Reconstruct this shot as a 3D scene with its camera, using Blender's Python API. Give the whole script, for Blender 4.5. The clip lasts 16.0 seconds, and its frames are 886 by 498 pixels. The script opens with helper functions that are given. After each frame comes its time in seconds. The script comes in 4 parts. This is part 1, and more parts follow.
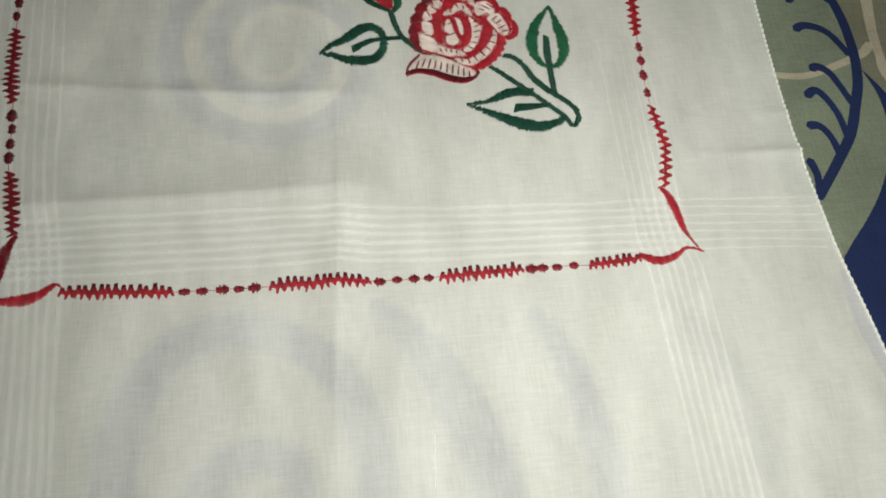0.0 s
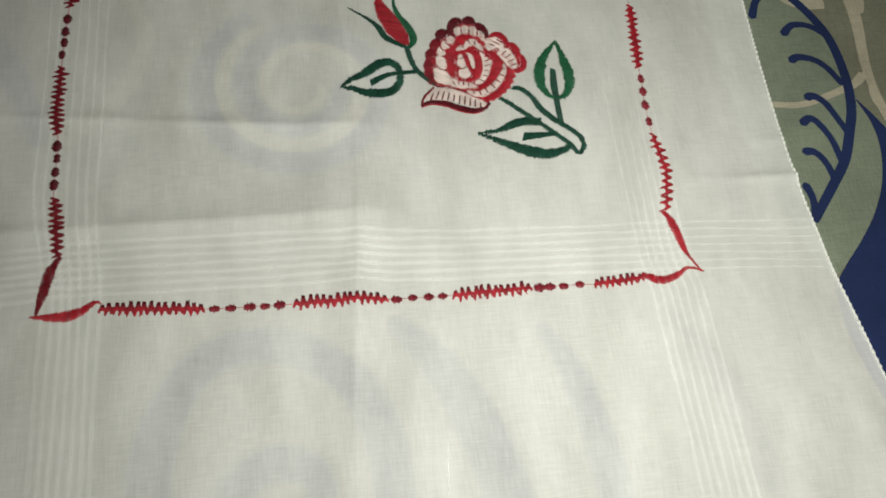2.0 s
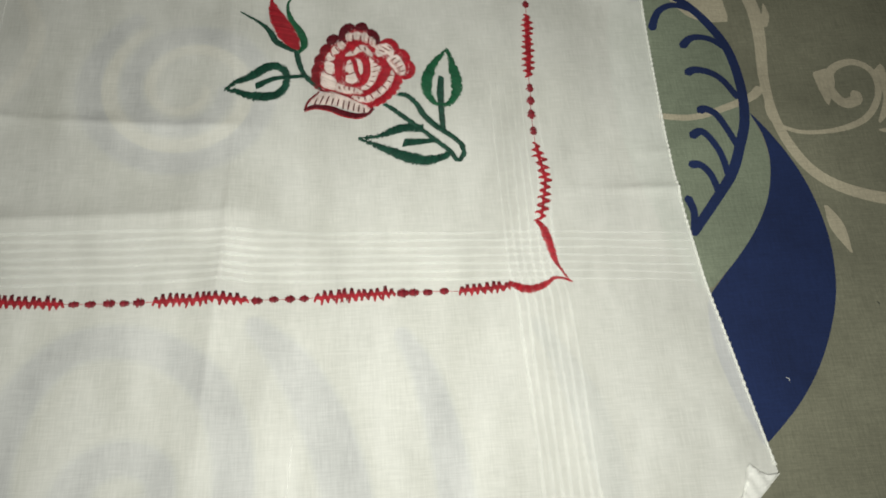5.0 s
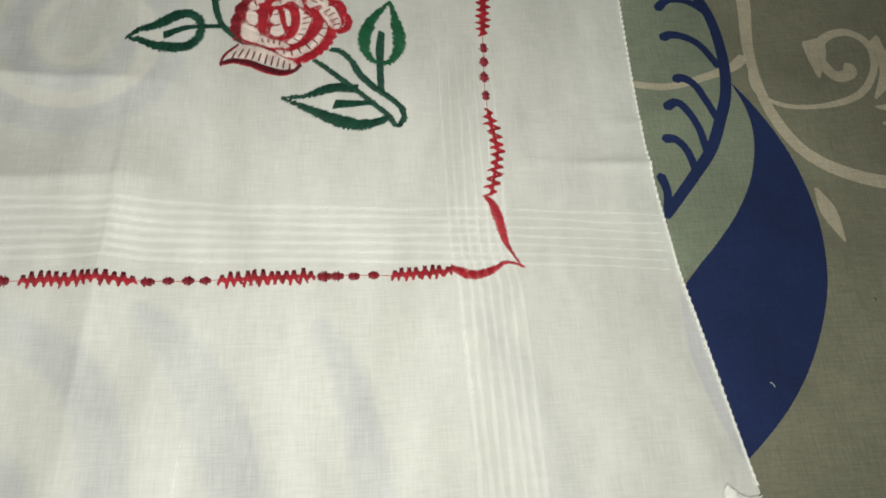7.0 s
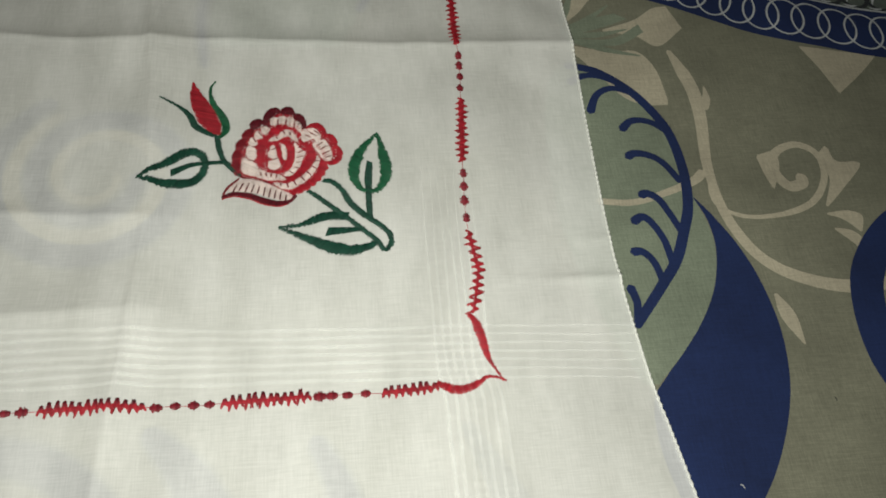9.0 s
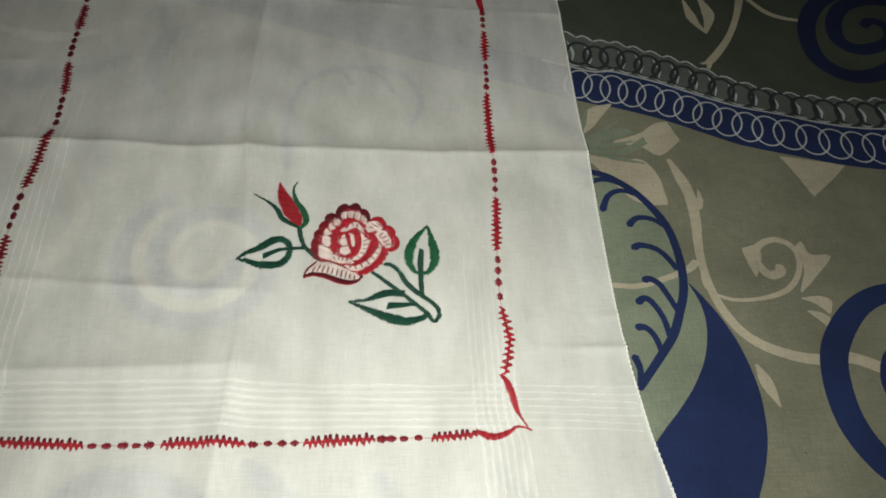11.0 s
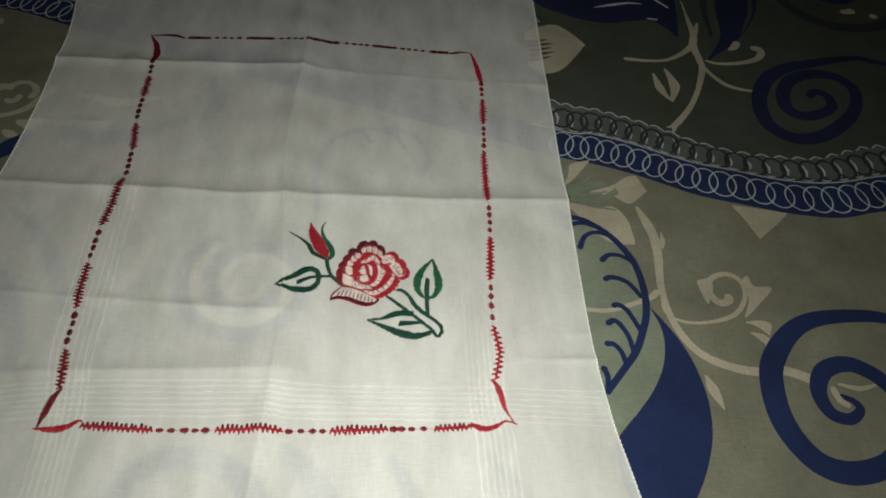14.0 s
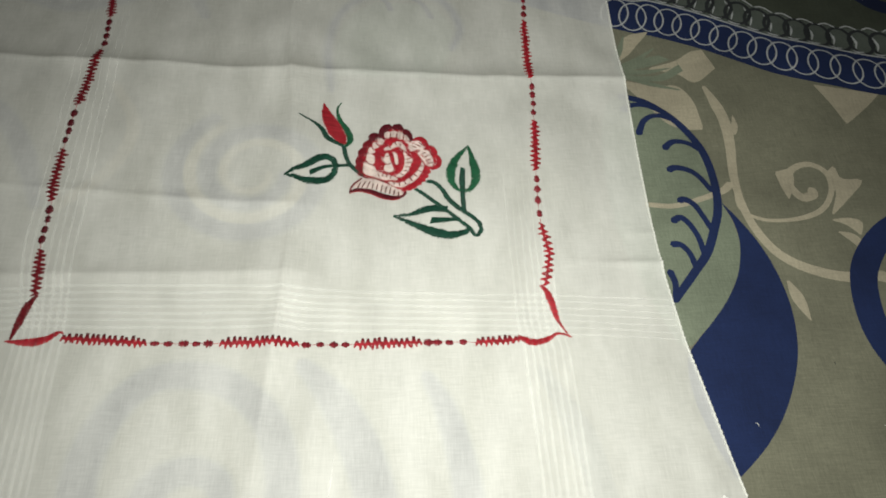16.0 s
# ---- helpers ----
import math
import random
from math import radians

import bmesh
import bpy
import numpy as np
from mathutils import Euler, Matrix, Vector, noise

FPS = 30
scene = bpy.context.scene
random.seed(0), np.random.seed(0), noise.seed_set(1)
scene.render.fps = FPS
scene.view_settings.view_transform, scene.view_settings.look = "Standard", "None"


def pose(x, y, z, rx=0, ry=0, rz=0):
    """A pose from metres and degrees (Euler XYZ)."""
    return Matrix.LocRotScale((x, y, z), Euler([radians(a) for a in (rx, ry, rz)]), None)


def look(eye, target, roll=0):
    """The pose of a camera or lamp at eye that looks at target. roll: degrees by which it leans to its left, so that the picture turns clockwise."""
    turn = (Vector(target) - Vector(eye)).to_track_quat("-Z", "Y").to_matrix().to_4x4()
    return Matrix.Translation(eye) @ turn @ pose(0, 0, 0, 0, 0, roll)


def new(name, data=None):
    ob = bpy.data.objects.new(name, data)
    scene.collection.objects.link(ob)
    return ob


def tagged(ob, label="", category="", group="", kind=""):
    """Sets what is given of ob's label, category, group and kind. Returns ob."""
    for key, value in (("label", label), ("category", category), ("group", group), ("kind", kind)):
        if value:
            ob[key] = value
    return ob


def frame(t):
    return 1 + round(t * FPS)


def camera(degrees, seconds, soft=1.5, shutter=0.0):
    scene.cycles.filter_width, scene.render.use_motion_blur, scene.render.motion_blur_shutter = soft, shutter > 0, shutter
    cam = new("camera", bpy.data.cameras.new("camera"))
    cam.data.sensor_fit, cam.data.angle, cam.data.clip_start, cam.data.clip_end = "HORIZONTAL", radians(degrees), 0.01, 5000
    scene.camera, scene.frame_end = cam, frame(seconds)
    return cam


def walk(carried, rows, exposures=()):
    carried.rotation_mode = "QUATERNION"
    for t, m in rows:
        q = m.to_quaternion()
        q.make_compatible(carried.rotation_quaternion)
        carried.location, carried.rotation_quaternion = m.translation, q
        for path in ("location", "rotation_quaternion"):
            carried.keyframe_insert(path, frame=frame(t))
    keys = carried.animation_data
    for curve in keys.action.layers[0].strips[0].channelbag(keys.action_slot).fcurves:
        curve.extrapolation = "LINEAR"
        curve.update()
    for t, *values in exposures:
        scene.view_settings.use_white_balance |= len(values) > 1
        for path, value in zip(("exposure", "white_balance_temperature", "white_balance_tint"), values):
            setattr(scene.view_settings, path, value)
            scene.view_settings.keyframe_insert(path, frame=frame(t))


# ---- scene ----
cam = camera(61.9, 16.0, soft=1.8)
PATH = [
    (0, (0.145, -0.11, 0.318), (0.434, 0.579, -1.537), 17.3),
    (0.5, (0.145, -0.112, 0.319), (0.425, 0.59, -1.533), 16.4),
    (1, (0.145, -0.112, 0.321), (0.424, 0.586, -1.532), 16.4),
    (1.5, (0.143, -0.114, 0.328), (0.402, 0.617, -1.516), 14.1),
    (2, (0.143, -0.121, 0.337), (0.395, 0.641, -1.495), 13.1),
    (2.5, (0.147, -0.128, 0.351), (0.379, 0.661, -1.472), 11.9),
    (3, (0.16, -0.135, 0.36), (0.372, 0.67, -1.458), 10.7),
    (3.5, (0.179, -0.139, 0.362), (0.378, 0.655, -1.463), 10.5),
    (4, (0.199, -0.137, 0.358), (0.388, 0.649, -1.471), 10.1),
    (4.5, (0.21, -0.133, 0.354), (0.401, 0.65, -1.476), 10.3),
    (7, (0.245, -0.122, 0.29), (0.503, 0.685, -1.527), 15.2),
    (7.5, (0.245, -0.12, 0.288), (0.509, 0.673, -1.511), 15.7),
    (8, (0.243, -0.121, 0.302), (0.498, 0.729, -1.496), 14.1),
    (8.5, (0.247, -0.119, 0.317), (0.514, 0.806, -1.43), 12.9),
    (9, (0.249, -0.113, 0.326), (0.51, 0.85, -1.398), 11.2),
    (11.5, (0.219, -0.169, 0.423), (0.413, 1.005, -1.184), 7.8),
    (12, (0.213, -0.182, 0.44), (0.391, 1.028, -1.142), 7.1),
    (12.5, (0.211, -0.192, 0.455), (0.372, 1.048, -1.107), 6.1),
    (13, (0.21, -0.203, 0.467), (0.369, 1.075, -1.063), 5.8),
    (13.5, (0.214, -0.219, 0.478), (0.394, 1.07, -1.041), 6.7),
    (14, (0.22, -0.229, 0.473), (0.408, 1.026, -1.073), 7.2),
    (14.5, (0.222, -0.223, 0.453), (0.403, 0.982, -1.134), 7.4),
    (15, (0.213, -0.21, 0.431), (0.393, 0.935, -1.199), 8.1),
    (15.5, (0.207, -0.196, 0.409), (0.381, 0.905, -1.252), 8.0),
    (16, (0.204, -0.186, 0.397), (0.387, 0.862, -1.297), 8.4),
]
walk(cam, [(t, look(eye, target, roll)) for t, eye, target, roll in PATH],
     exposures=[(0.0, -0.16), (3.5, -0.07), (7.0, -0.16), (8.0, -0.18), (9.0, -0.09), (11.5, 0.08), (12.5, 0.0), (13.5, -0.1), (14.5, -0.07), (16.0, 0.1)])

# ---------------------------------------------------------------- world and light
world = bpy.data.worlds.new("night_room")
scene.world = world
world.use_nodes = True
world.node_tree.nodes["Background"].inputs["Color"].default_value = (0.9, 0.95, 1.0, 1)
world.node_tree.nodes["Background"].inputs["Strength"].default_value = 0.02

# the small white torch that is held beside the camera
torch = bpy.data.lights.new("torch", "AREA")
torch.shape, torch.size, torch.energy, torch.color = "DISK", 0.03, 2.62, (0.985, 1.0, 0.925)
torch.spread = math.radians(150)
torch_ob = new("torch", torch)
torch_ob.matrix_world = look((0.205, -0.195, 0.355), (0.33, 0.20, 0.0))

# ---------------------------------------------------------------- materials


def nodes_of(name):
    m = bpy.data.materials.new(name)
    m.use_nodes = True
    nt = m.node_tree
    return m, nt, nt.nodes["Principled BSDF"]


def link(nt, a, b):
    nt.links.new(a, b)


def tex_noise(nt, coord, scale, detail=4.0, rough=0.55):
    n = nt.nodes.new("ShaderNodeTexNoise")
    n.inputs["Scale"].default_value, n.inputs["Detail"].default_value = scale, detail
    n.inputs["Roughness"].default_value = rough
    link(nt, coord, n.inputs["Vector"])
    return n.outputs["Fac"]


def mapped(nt, coord, sx, sy, sz):
    n = nt.nodes.new("ShaderNodeMapping")
    n.inputs["Scale"].default_value = (sx, sy, sz)
    link(nt, coord, n.inputs["Vector"])
    return n.outputs["Vector"]


def maths(nt, op, a, b):
    n = nt.nodes.new("ShaderNodeMath")
    n.operation = op
    for k, v in enumerate((a, b)):
        if isinstance(v, (int, float)):
            n.inputs[k].default_value = v
        else:
            link(nt, v, n.inputs[k])
    return n.outputs[0]


def spread(nt, fac, lo, hi):
    n = nt.nodes.new("ShaderNodeMapRange")
    n.inputs["From Min"].default_value, n.inputs["From Max"].default_value = 0.3, 0.7
    n.inputs["To Min"].default_value, n.inputs["To Max"].default_value = lo, hi
    link(nt, fac, n.inputs["Value"])
    return n.outputs["Result"]


def tinted(nt, colour, value):
    n = nt.nodes.new("ShaderNodeMix")
    n.data_type, n.blend_type = "RGBA", "MULTIPLY"
    n.inputs[0].default_value = 1.0
    n.inputs[6].default_value = (*colour, 1)
    link(nt, value, n.inputs[7])
    return n.outputs[2]


def woven(nt):
    """Threads of a plain weave: long slubs along both ways, as one height."""
    co = nt.nodes.new("ShaderNodeTexCoord").outputs["Object"]
    warp = tex_noise(nt, mapped(nt, co, 1700, 90, 90), 1.0, 2.0)
    weft = tex_noise(nt, mapped(nt, co, 90, 1700, 90), 1.0, 2.0)
    return co, maths(nt, "ADD", maths(nt, "MULTIPLY", warp, 0.5), maths(nt, "MULTIPLY", weft, 0.5))


def bumped(nt, height, strength, dist):
    b = nt.nodes.new("ShaderNodeBump")
    b.inputs["Strength"].default_value, b.inputs["Distance"].default_value = strength, dist
    link(nt, height, b.inputs["Height"])
    return b.outputs["Normal"]


def printed_cotton(name, colour, wear=0.16):
    m, nt, bsdf = nodes_of(name)
    co, weave = woven(nt)
    cloudy = spread(nt, tex_noise(nt, co, 22, 5.0), 1 - wear, 1 + wear)
    fine = spread(nt, weave, 0.8, 1.2)
    speck = spread(nt, tex_noise(nt, co, 700, 2.0), 0.93, 1.07)
    link(nt, tinted(nt, colour, maths(nt, "MULTIPLY", maths(nt, "MULTIPLY", cloudy, fine), speck)), bsdf.inputs["Base Color"])
    bsdf.inputs["Roughness"].default_value = 0.88
    bsdf.inputs["Specular IOR Level"].default_value = 0.25
    link(nt, bumped(nt, weave, 0.35, 0.0004), bsdf.inputs["Normal"])
    return m


def sheer_cotton(name, colour, clear):
    """Thin white lawn: part of the light goes straight through between the threads."""
    m, nt, bsdf = nodes_of(name)
    co, weave = woven(nt)
    cloudy = spread(nt, tex_noise(nt, co, 14, 4.0), 0.985, 1.015)
    fine = spread(nt, weave, 0.955, 1.03)
    slub = spread(nt, tex_noise(nt, mapped(nt, co, 130, 420, 200), 1.0, 3.0), 0.978, 1.018)
    link(nt, tinted(nt, colour, maths(nt, "MULTIPLY", maths(nt, "MULTIPLY", cloudy, fine), slub)), bsdf.inputs["Base Color"])
    bsdf.inputs["Roughness"].default_value = 0.8
    bsdf.inputs["Specular IOR Level"].default_value = 0.2
    crumple = maths(nt, "ADD", maths(nt, "MULTIPLY", tex_noise(nt, mapped(nt, co, 30, 13, 20), 1.0, 1.5, 0.4), 3.2), maths(nt, "MULTIPLY", weave, 0.13))
    link(nt, bumped(nt, crumple, 0.34, 0.0008), bsdf.inputs["Normal"])
    glow = nt.nodes.new("ShaderNodeBsdfTranslucent")
    glow.inputs["Color"].default_value = (*colour, 1)
    body = nt.nodes.new("ShaderNodeMixShader")
    body.inputs[0].default_value = 0.12
    link(nt, bsdf.outputs[0], body.inputs[1])
    link(nt, glow.outputs[0], body.inputs[2])
    hole = nt.nodes.new("ShaderNodeBsdfTransparent")
    both = nt.nodes.new("ShaderNodeMixShader")
    lifted = spread(nt, tex_noise(nt, mapped(nt, co, 42, 14, 30), 1.0, 3.0, 0.5), 0.88, 1.12)
    link(nt, maths(nt, "MULTIPLY", spread(nt, weave, clear * 1.07, clear * 0.93), lifted), both.inputs[0])
    link(nt, body.outputs[0], both.inputs[1])
    link(nt, hole.outputs[0], both.inputs[2])
    link(nt, both.outputs[0], nt.nodes["Material Output"].inputs["Surface"])
    return m


def silk(name, colour, vary=0.3):
    """Embroidery thread: a soft shine, every stitch a little lighter or darker."""
    m, nt, bsdf = nodes_of(name)
    co = nt.nodes.new("ShaderNodeTexCoord").outputs["Object"]
    geo = nt.nodes.new("ShaderNodeNewGeometry")
    per = nt.nodes.new("ShaderNodeMapRange")
    per.inputs["To Min"].default_value, per.inputs["To Max"].default_value = 1 - vary, 1 + vary
    link(nt, geo.outputs["Random Per Island"], per.inputs["Value"])
    patch = spread(nt, tex_noise(nt, co, 160, 3.0), 0.8, 1.2)
    link(nt, tinted(nt, colour, maths(nt, "MULTIPLY", per.outputs[0], patch)), bsdf.inputs["Base Color"])
    bsdf.inputs["Roughness"].default_value = 0.55
    bsdf.inputs["Specular IOR Level"].default_value = 0.22
    link(nt, bumped(nt, tex_noise(nt, co, 2500, 2.0), 0.2, 0.0002), bsdf.inputs["Normal"])
    return m


def plaster(name, colour):
    m, nt, bsdf = nodes_of(name)
    co = nt.nodes.new("ShaderNodeTexCoord").outputs["Object"]
    value = maths(nt, "MULTIPLY", spread(nt, tex_noise(nt, co, 1.5), 0.9, 1.1), spread(nt, tex_noise(nt, co, 40), 0.95, 1.05))
    link(nt, tinted(nt, colour, value), bsdf.inputs["Base Color"])
    bsdf.inputs["Roughness"].default_value = 0.85
    link(nt, bumped(nt, tex_noise(nt, co, 120), 0.15, 0.002), bsdf.inputs["Normal"])
    return m


OLIVE = printed_cotton("olive_beige_cotton", (0.132, 0.129, 0.092))
DARK_OLIVE = printed_cotton("dark_olive_cotton", (0.040, 0.046, 0.033))
SAGE = printed_cotton("sage_green_cotton", (0.136, 0.156, 0.112))
CREAM = printed_cotton("cream_cotton", (0.29, 0.26, 0.19))
DULL_CREAM = printed_cotton("dull_cream_cotton", (0.21, 0.19, 0.128))
NAVY = printed_cotton("navy_blue_cotton", (0.0075, 0.0155, 0.056), 0.2)
DARK_NAVY = printed_cotton("dark_navy_cotton", (0.0058, 0.0105, 0.036), 0.2)
SLATE = printed_cotton("slate_grey_cotton", (0.066, 0.077, 0.066))
# tones for print under the cover, blurred by light scattered in it
BLUR_OUTER = printed_cotton("blur_olive_cotton", (0.098, 0.104, 0.086))
BLUR_INNER = printed_cotton("blur_navy_cotton", (0.052, 0.060, 0.072))
BLUR_CORE = printed_cotton("blur_dark_navy_cotton", (0.026, 0.032, 0.05))
BLACK = printed_cotton("black_cotton", (0.018, 0.02, 0.022))
PALE_LINE = printed_cotton("pale_grey_cotton", (0.32, 0.33, 0.33))
LAWN = sheer_cotton("white_sheer_cotton", (0.935, 0.927, 0.885), 0.53)
LAWN_BAND = sheer_cotton("white_dense_cotton", (0.91, 0.91, 0.87), 0.77)
HEM = sheer_cotton("white_double_cotton", (0.90, 0.90, 0.85), 0.8)
CORD = sheer_cotton("white_cord_cotton", (0.86, 0.86, 0.80), 0.5)
RED = silk("red_silk", (0.235, 0.009, 0.016), 0.25)
# crimson and maroon: rose threads, also the coloured-in shade of the border
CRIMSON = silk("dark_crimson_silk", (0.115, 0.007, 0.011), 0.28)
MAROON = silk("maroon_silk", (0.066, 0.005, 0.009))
PALE = silk("off_white_silk", (0.47, 0.395, 0.36), 0.14)
GREEN = silk("green_silk", (0.007, 0.058, 0.025))
DEEP_GREEN = silk("dark_green_silk", (0.006, 0.034, 0.021), 0.4)
WALL = plaster("painted_plaster", (0.55, 0.53, 0.48))
FLOOR = plaster("grey_cement", (0.25, 0.24, 0.22))
TICKING = plaster("mattress_ticking", (0.5, 0.48, 0.42))

# ---------------------------------------------------------------- heights of the two cloths (metres, arrays allowed)


def sheet_h(x, y):
    x, y = np.asarray(x, float), np.asarray(y, float)
    h = 0.0006 * np.sin(23 * x + 9 * y + 0.7) + 0.0005 * np.sin(31 * y - 14 * x + 2.0) + 0.0003 * np.sin(61 * x + 47 * y)
    return -0.0022 + h


def ridge(d, high, wide):
    """A pressed crease: a broad rise with a sharp lip."""
    return high * np.exp(-np.abs(d) / wide) + 0.16 * high * np.exp(-np.abs(d) / 0.0035)


def soft(v, a, b):
    t = np.clip((v - a) / (b - a), 0, 1)
    return t * t * (3 - 2 * t)


def cover_h(x, y):
    """Top of the white cover: it lies on the sheet and keeps the creases of its folding."""
    x, y = np.asarray(x, float), np.asarray(y, float)
    h = 0.0
    left = 1 - soft(x, 0.13, 0.18)
    h = h + ridge(y - (0.2185 - 0.05 * np.clip(x, -0.1, 0.16) + 0.0012 * np.sin(40 * x)), 0.0046, 0.024)
    h = h + ridge(y - (0.391 - 0.06 * np.clip(x - 0.1, 0, 1)), 0.0042, 0.018) * (0.4 + 0.6 * left)
    h = h + ridge(y - 0.303, 0.0012, 0.012) * (1 - soft(x, -0.02, 0.03))
    h = h + ridge(y - 0.042, 0.0030, 0.017) * left * soft(x, -0.09, 0.0)
    h = h + ridge(y - (0.106 - 0.09 * x), 0.0022, 0.011) * left
    fold = x - (0.146 + 0.005 * np.sin(17 * y))
    h = h + np.where(fold < 0, ridge(fold, 0.0056, 0.028), ridge(fold, 0.0056, 0.024))
    h = h + ridge(y - (0.0505 - 0.02 * (x - 0.35)), 0.0026, 0.007) * soft(x, 0.29, 0.385)
    h = h + ridge(y - 0.073, 0.0010, 0.006) * soft(x, 0.27, 0.33)
    h = h + ridge(x - 0.232 - 0.03 * y, 0.0009, 0.010)
    h = h + 0.0009 * np.sin(95 * x + 6 * np.sin(13 * y) + 1.2) * soft(-y, -0.08, 0.05)
    h = h + 0.0008 * np.sin(175 * x + 24 * y + 1.5 * np.sin(31 * y)) * soft(x, 0.315, 0.345) * soft(-y, -0.02, 0.03)
    h = h + 0.0004 * np.sin(140 * x - 35 * y + 2 * np.sin(40 * x)) + 0.0004 * np.sin(120 * y + 30 * x + 2 * np.sin(33 * x))
    h = h + 0.0016 * soft(x, 0.355, 0.40) * (0.5 + 0.5 * np.sin(38 * y + 0.8)) - 0.0016
    h = sheet_h(x, y) + 0.0009 + 0.0004 * np.log1p(np.exp(h / 0.0004))
    return h


# ---------------------------------------------------------------- mesh helpers (plan coordinates in millimetres)


def mesh_object(name, verts, faces, material, parent=None, label="", smooth=True):
    me = bpy.data.meshes.new(name)
    me.from_pydata([tuple(v) for v in verts], [], faces)
    me.materials.append(material)
    if smooth:
        me.polygons.foreach_set("use_smooth", [True] * len(me.polygons))
    me.update()
    ob = new(name, me)
    if parent is not None:
        ob.parent = parent
    if label:
        tagged(ob, label)
    return ob


def along(points, step=1.0, closed=False):
    """A smooth line through the points, at even steps."""
    p = np.array(points, float)
    if len(p) == 2:
        q = p
    else:
        e = np.vstack([p[-1:], p, p[:2]]) if closed else np.vstack([2 * p[0] - p[1], p, 2 * p[-1] - p[-2]])
        t = np.linspace(0, 1, 24, endpoint=False)[:, None]
        q = []
        for k in range(1, len(e) - 2):
            a, b, c, d = e[k - 1], e[k], e[k + 1], e[k + 2]
            q.append(0.5 * (2 * b + (c - a) * t + (2 * a - 5 * b + 4 * c - d) * t * t + (3 * b - a - 3 * c + d) * t ** 3))
        q = np.vstack(q + [e[-2:-1]])
    s = np.concatenate([[0], np.cumsum(np.hypot(*np.diff(q, axis=0).T))])
    n = max(2, int(round(s[-1] / step)) + 1)
    at = np.linspace(0, s[-1], n)
    return np.column_stack([np.interp(at, s, q[:, 0]), np.interp(at, s, q[:, 1])]), at


def sides(q):
    d = np.gradient(q, axis=0)
    d /= np.maximum(np.hypot(d[:, 0], d[:, 1]), 1e-9)[:, None]
    return d, np.column_stack([-d[:, 1], d[:, 0]])


def sheet_of(name, rows, height, lift, material, parent, label=""):
    """A thin layer over a grid of plan points (n x m x 2, in millimetres)."""
    n, m = rows.shape[:2]
    xy = rows.reshape(-1, 2) / 1000
    z = height(xy[:, 0], xy[:, 1]) + lift / 1000
    faces = [(i * m + j, (i + 1) * m + j, (i + 1) * m + j + 1, i * m + j + 1) for i in range(n - 1) for j in range(m - 1)]
    a, b, c = rows[0, 0], rows[1, 0], rows[0, 1]
    if np.cross(b - a, c - a) < 0:
        faces = [f[::-1] for f in faces]
    return mesh_object(name, np.column_stack([xy, z]), faces, material, parent, label)


def stroke(name, points, widths, height, lift, material, parent, label="", step=1.5, cap=True, cross=3):
    """A printed line of changing width with round ends."""
    q, s = along(points, step)
    w = np.interp(s / s[-1], np.linspace(0, 1, len(widths)), widths) / 2
    if cap:
        for end in (s, s[-1] - s):
            r = np.maximum(w, 0.3)
            k = np.clip(end / r, 0, 1)
            w = w * np.sqrt(np.clip(1 - (1 - k) ** 2, 0.02, 1))
    nrm = sides(q)[1]
    k = np.linspace(-1, 1, cross)
    return sheet_of(name, q[:, None, :] + nrm[:, None, :] * (w[:, None] * k[None, :])[:, :, None], height, lift, material, parent, label)


def loft(name, one, two, height, lift, material, parent, label="", n=36, m=8):
    """A printed patch between two edge lines that run the same way."""
    def even(points):
        q, s = along(points, 0.5)
        at = np.linspace(0, s[-1], n)
        return np.column_stack([np.interp(at, s, q[:, 0]), np.interp(at, s, q[:, 1])])
    a, b = even(one), even(two)
    k = np.linspace(0, 1, m)[None, :, None]
    return sheet_of(name, a[:, None, :] * (1 - k) + b[:, None, :] * k, height, lift, material, parent, label)


def stitches(name, ends, height, material, parent, label="", thick=0.5, rise=0.35, base=0.12):
    """Threads laid from point to point: each a low rounded bar that dips into the cloth at both ends."""
    verts, faces = [], []
    for (ax, ay), (bx, by) in ends:
        dx, dy = bx - ax, by - ay
        length = math.hypot(dx, dy) or 1e-6
        nx, ny = -dy / length * thick / 2, dx / length * thick / 2
        v = len(verts)
        for k, up in ((0.0, 0.0), (0.16, 0.75), (0.5, 1.0), (0.84, 0.75), (1.0, 0.0)):
            px, py = ax + dx * k, ay + dy * k
            for side, top in ((-1, 0.0), (0, 1.0), (1, 0.0)):
                verts.append((px + nx * side, py + ny * side, base + rise * up * (0.35 + 0.65 * top) - (0.25 if top == 0 else 0)))
        for i in range(4):
            for j in range(2):
                a = v + i * 3 + j
                faces.append((a, a + 3, a + 4, a + 1))
    v = np.array(verts)
    xy = v[:, :2] / 1000
    z = height(xy[:, 0], xy[:, 1]) + v[:, 2] / 1000
    return mesh_object(name, np.column_stack([xy, z]), faces, material, parent, label)


rng = random.Random(7)


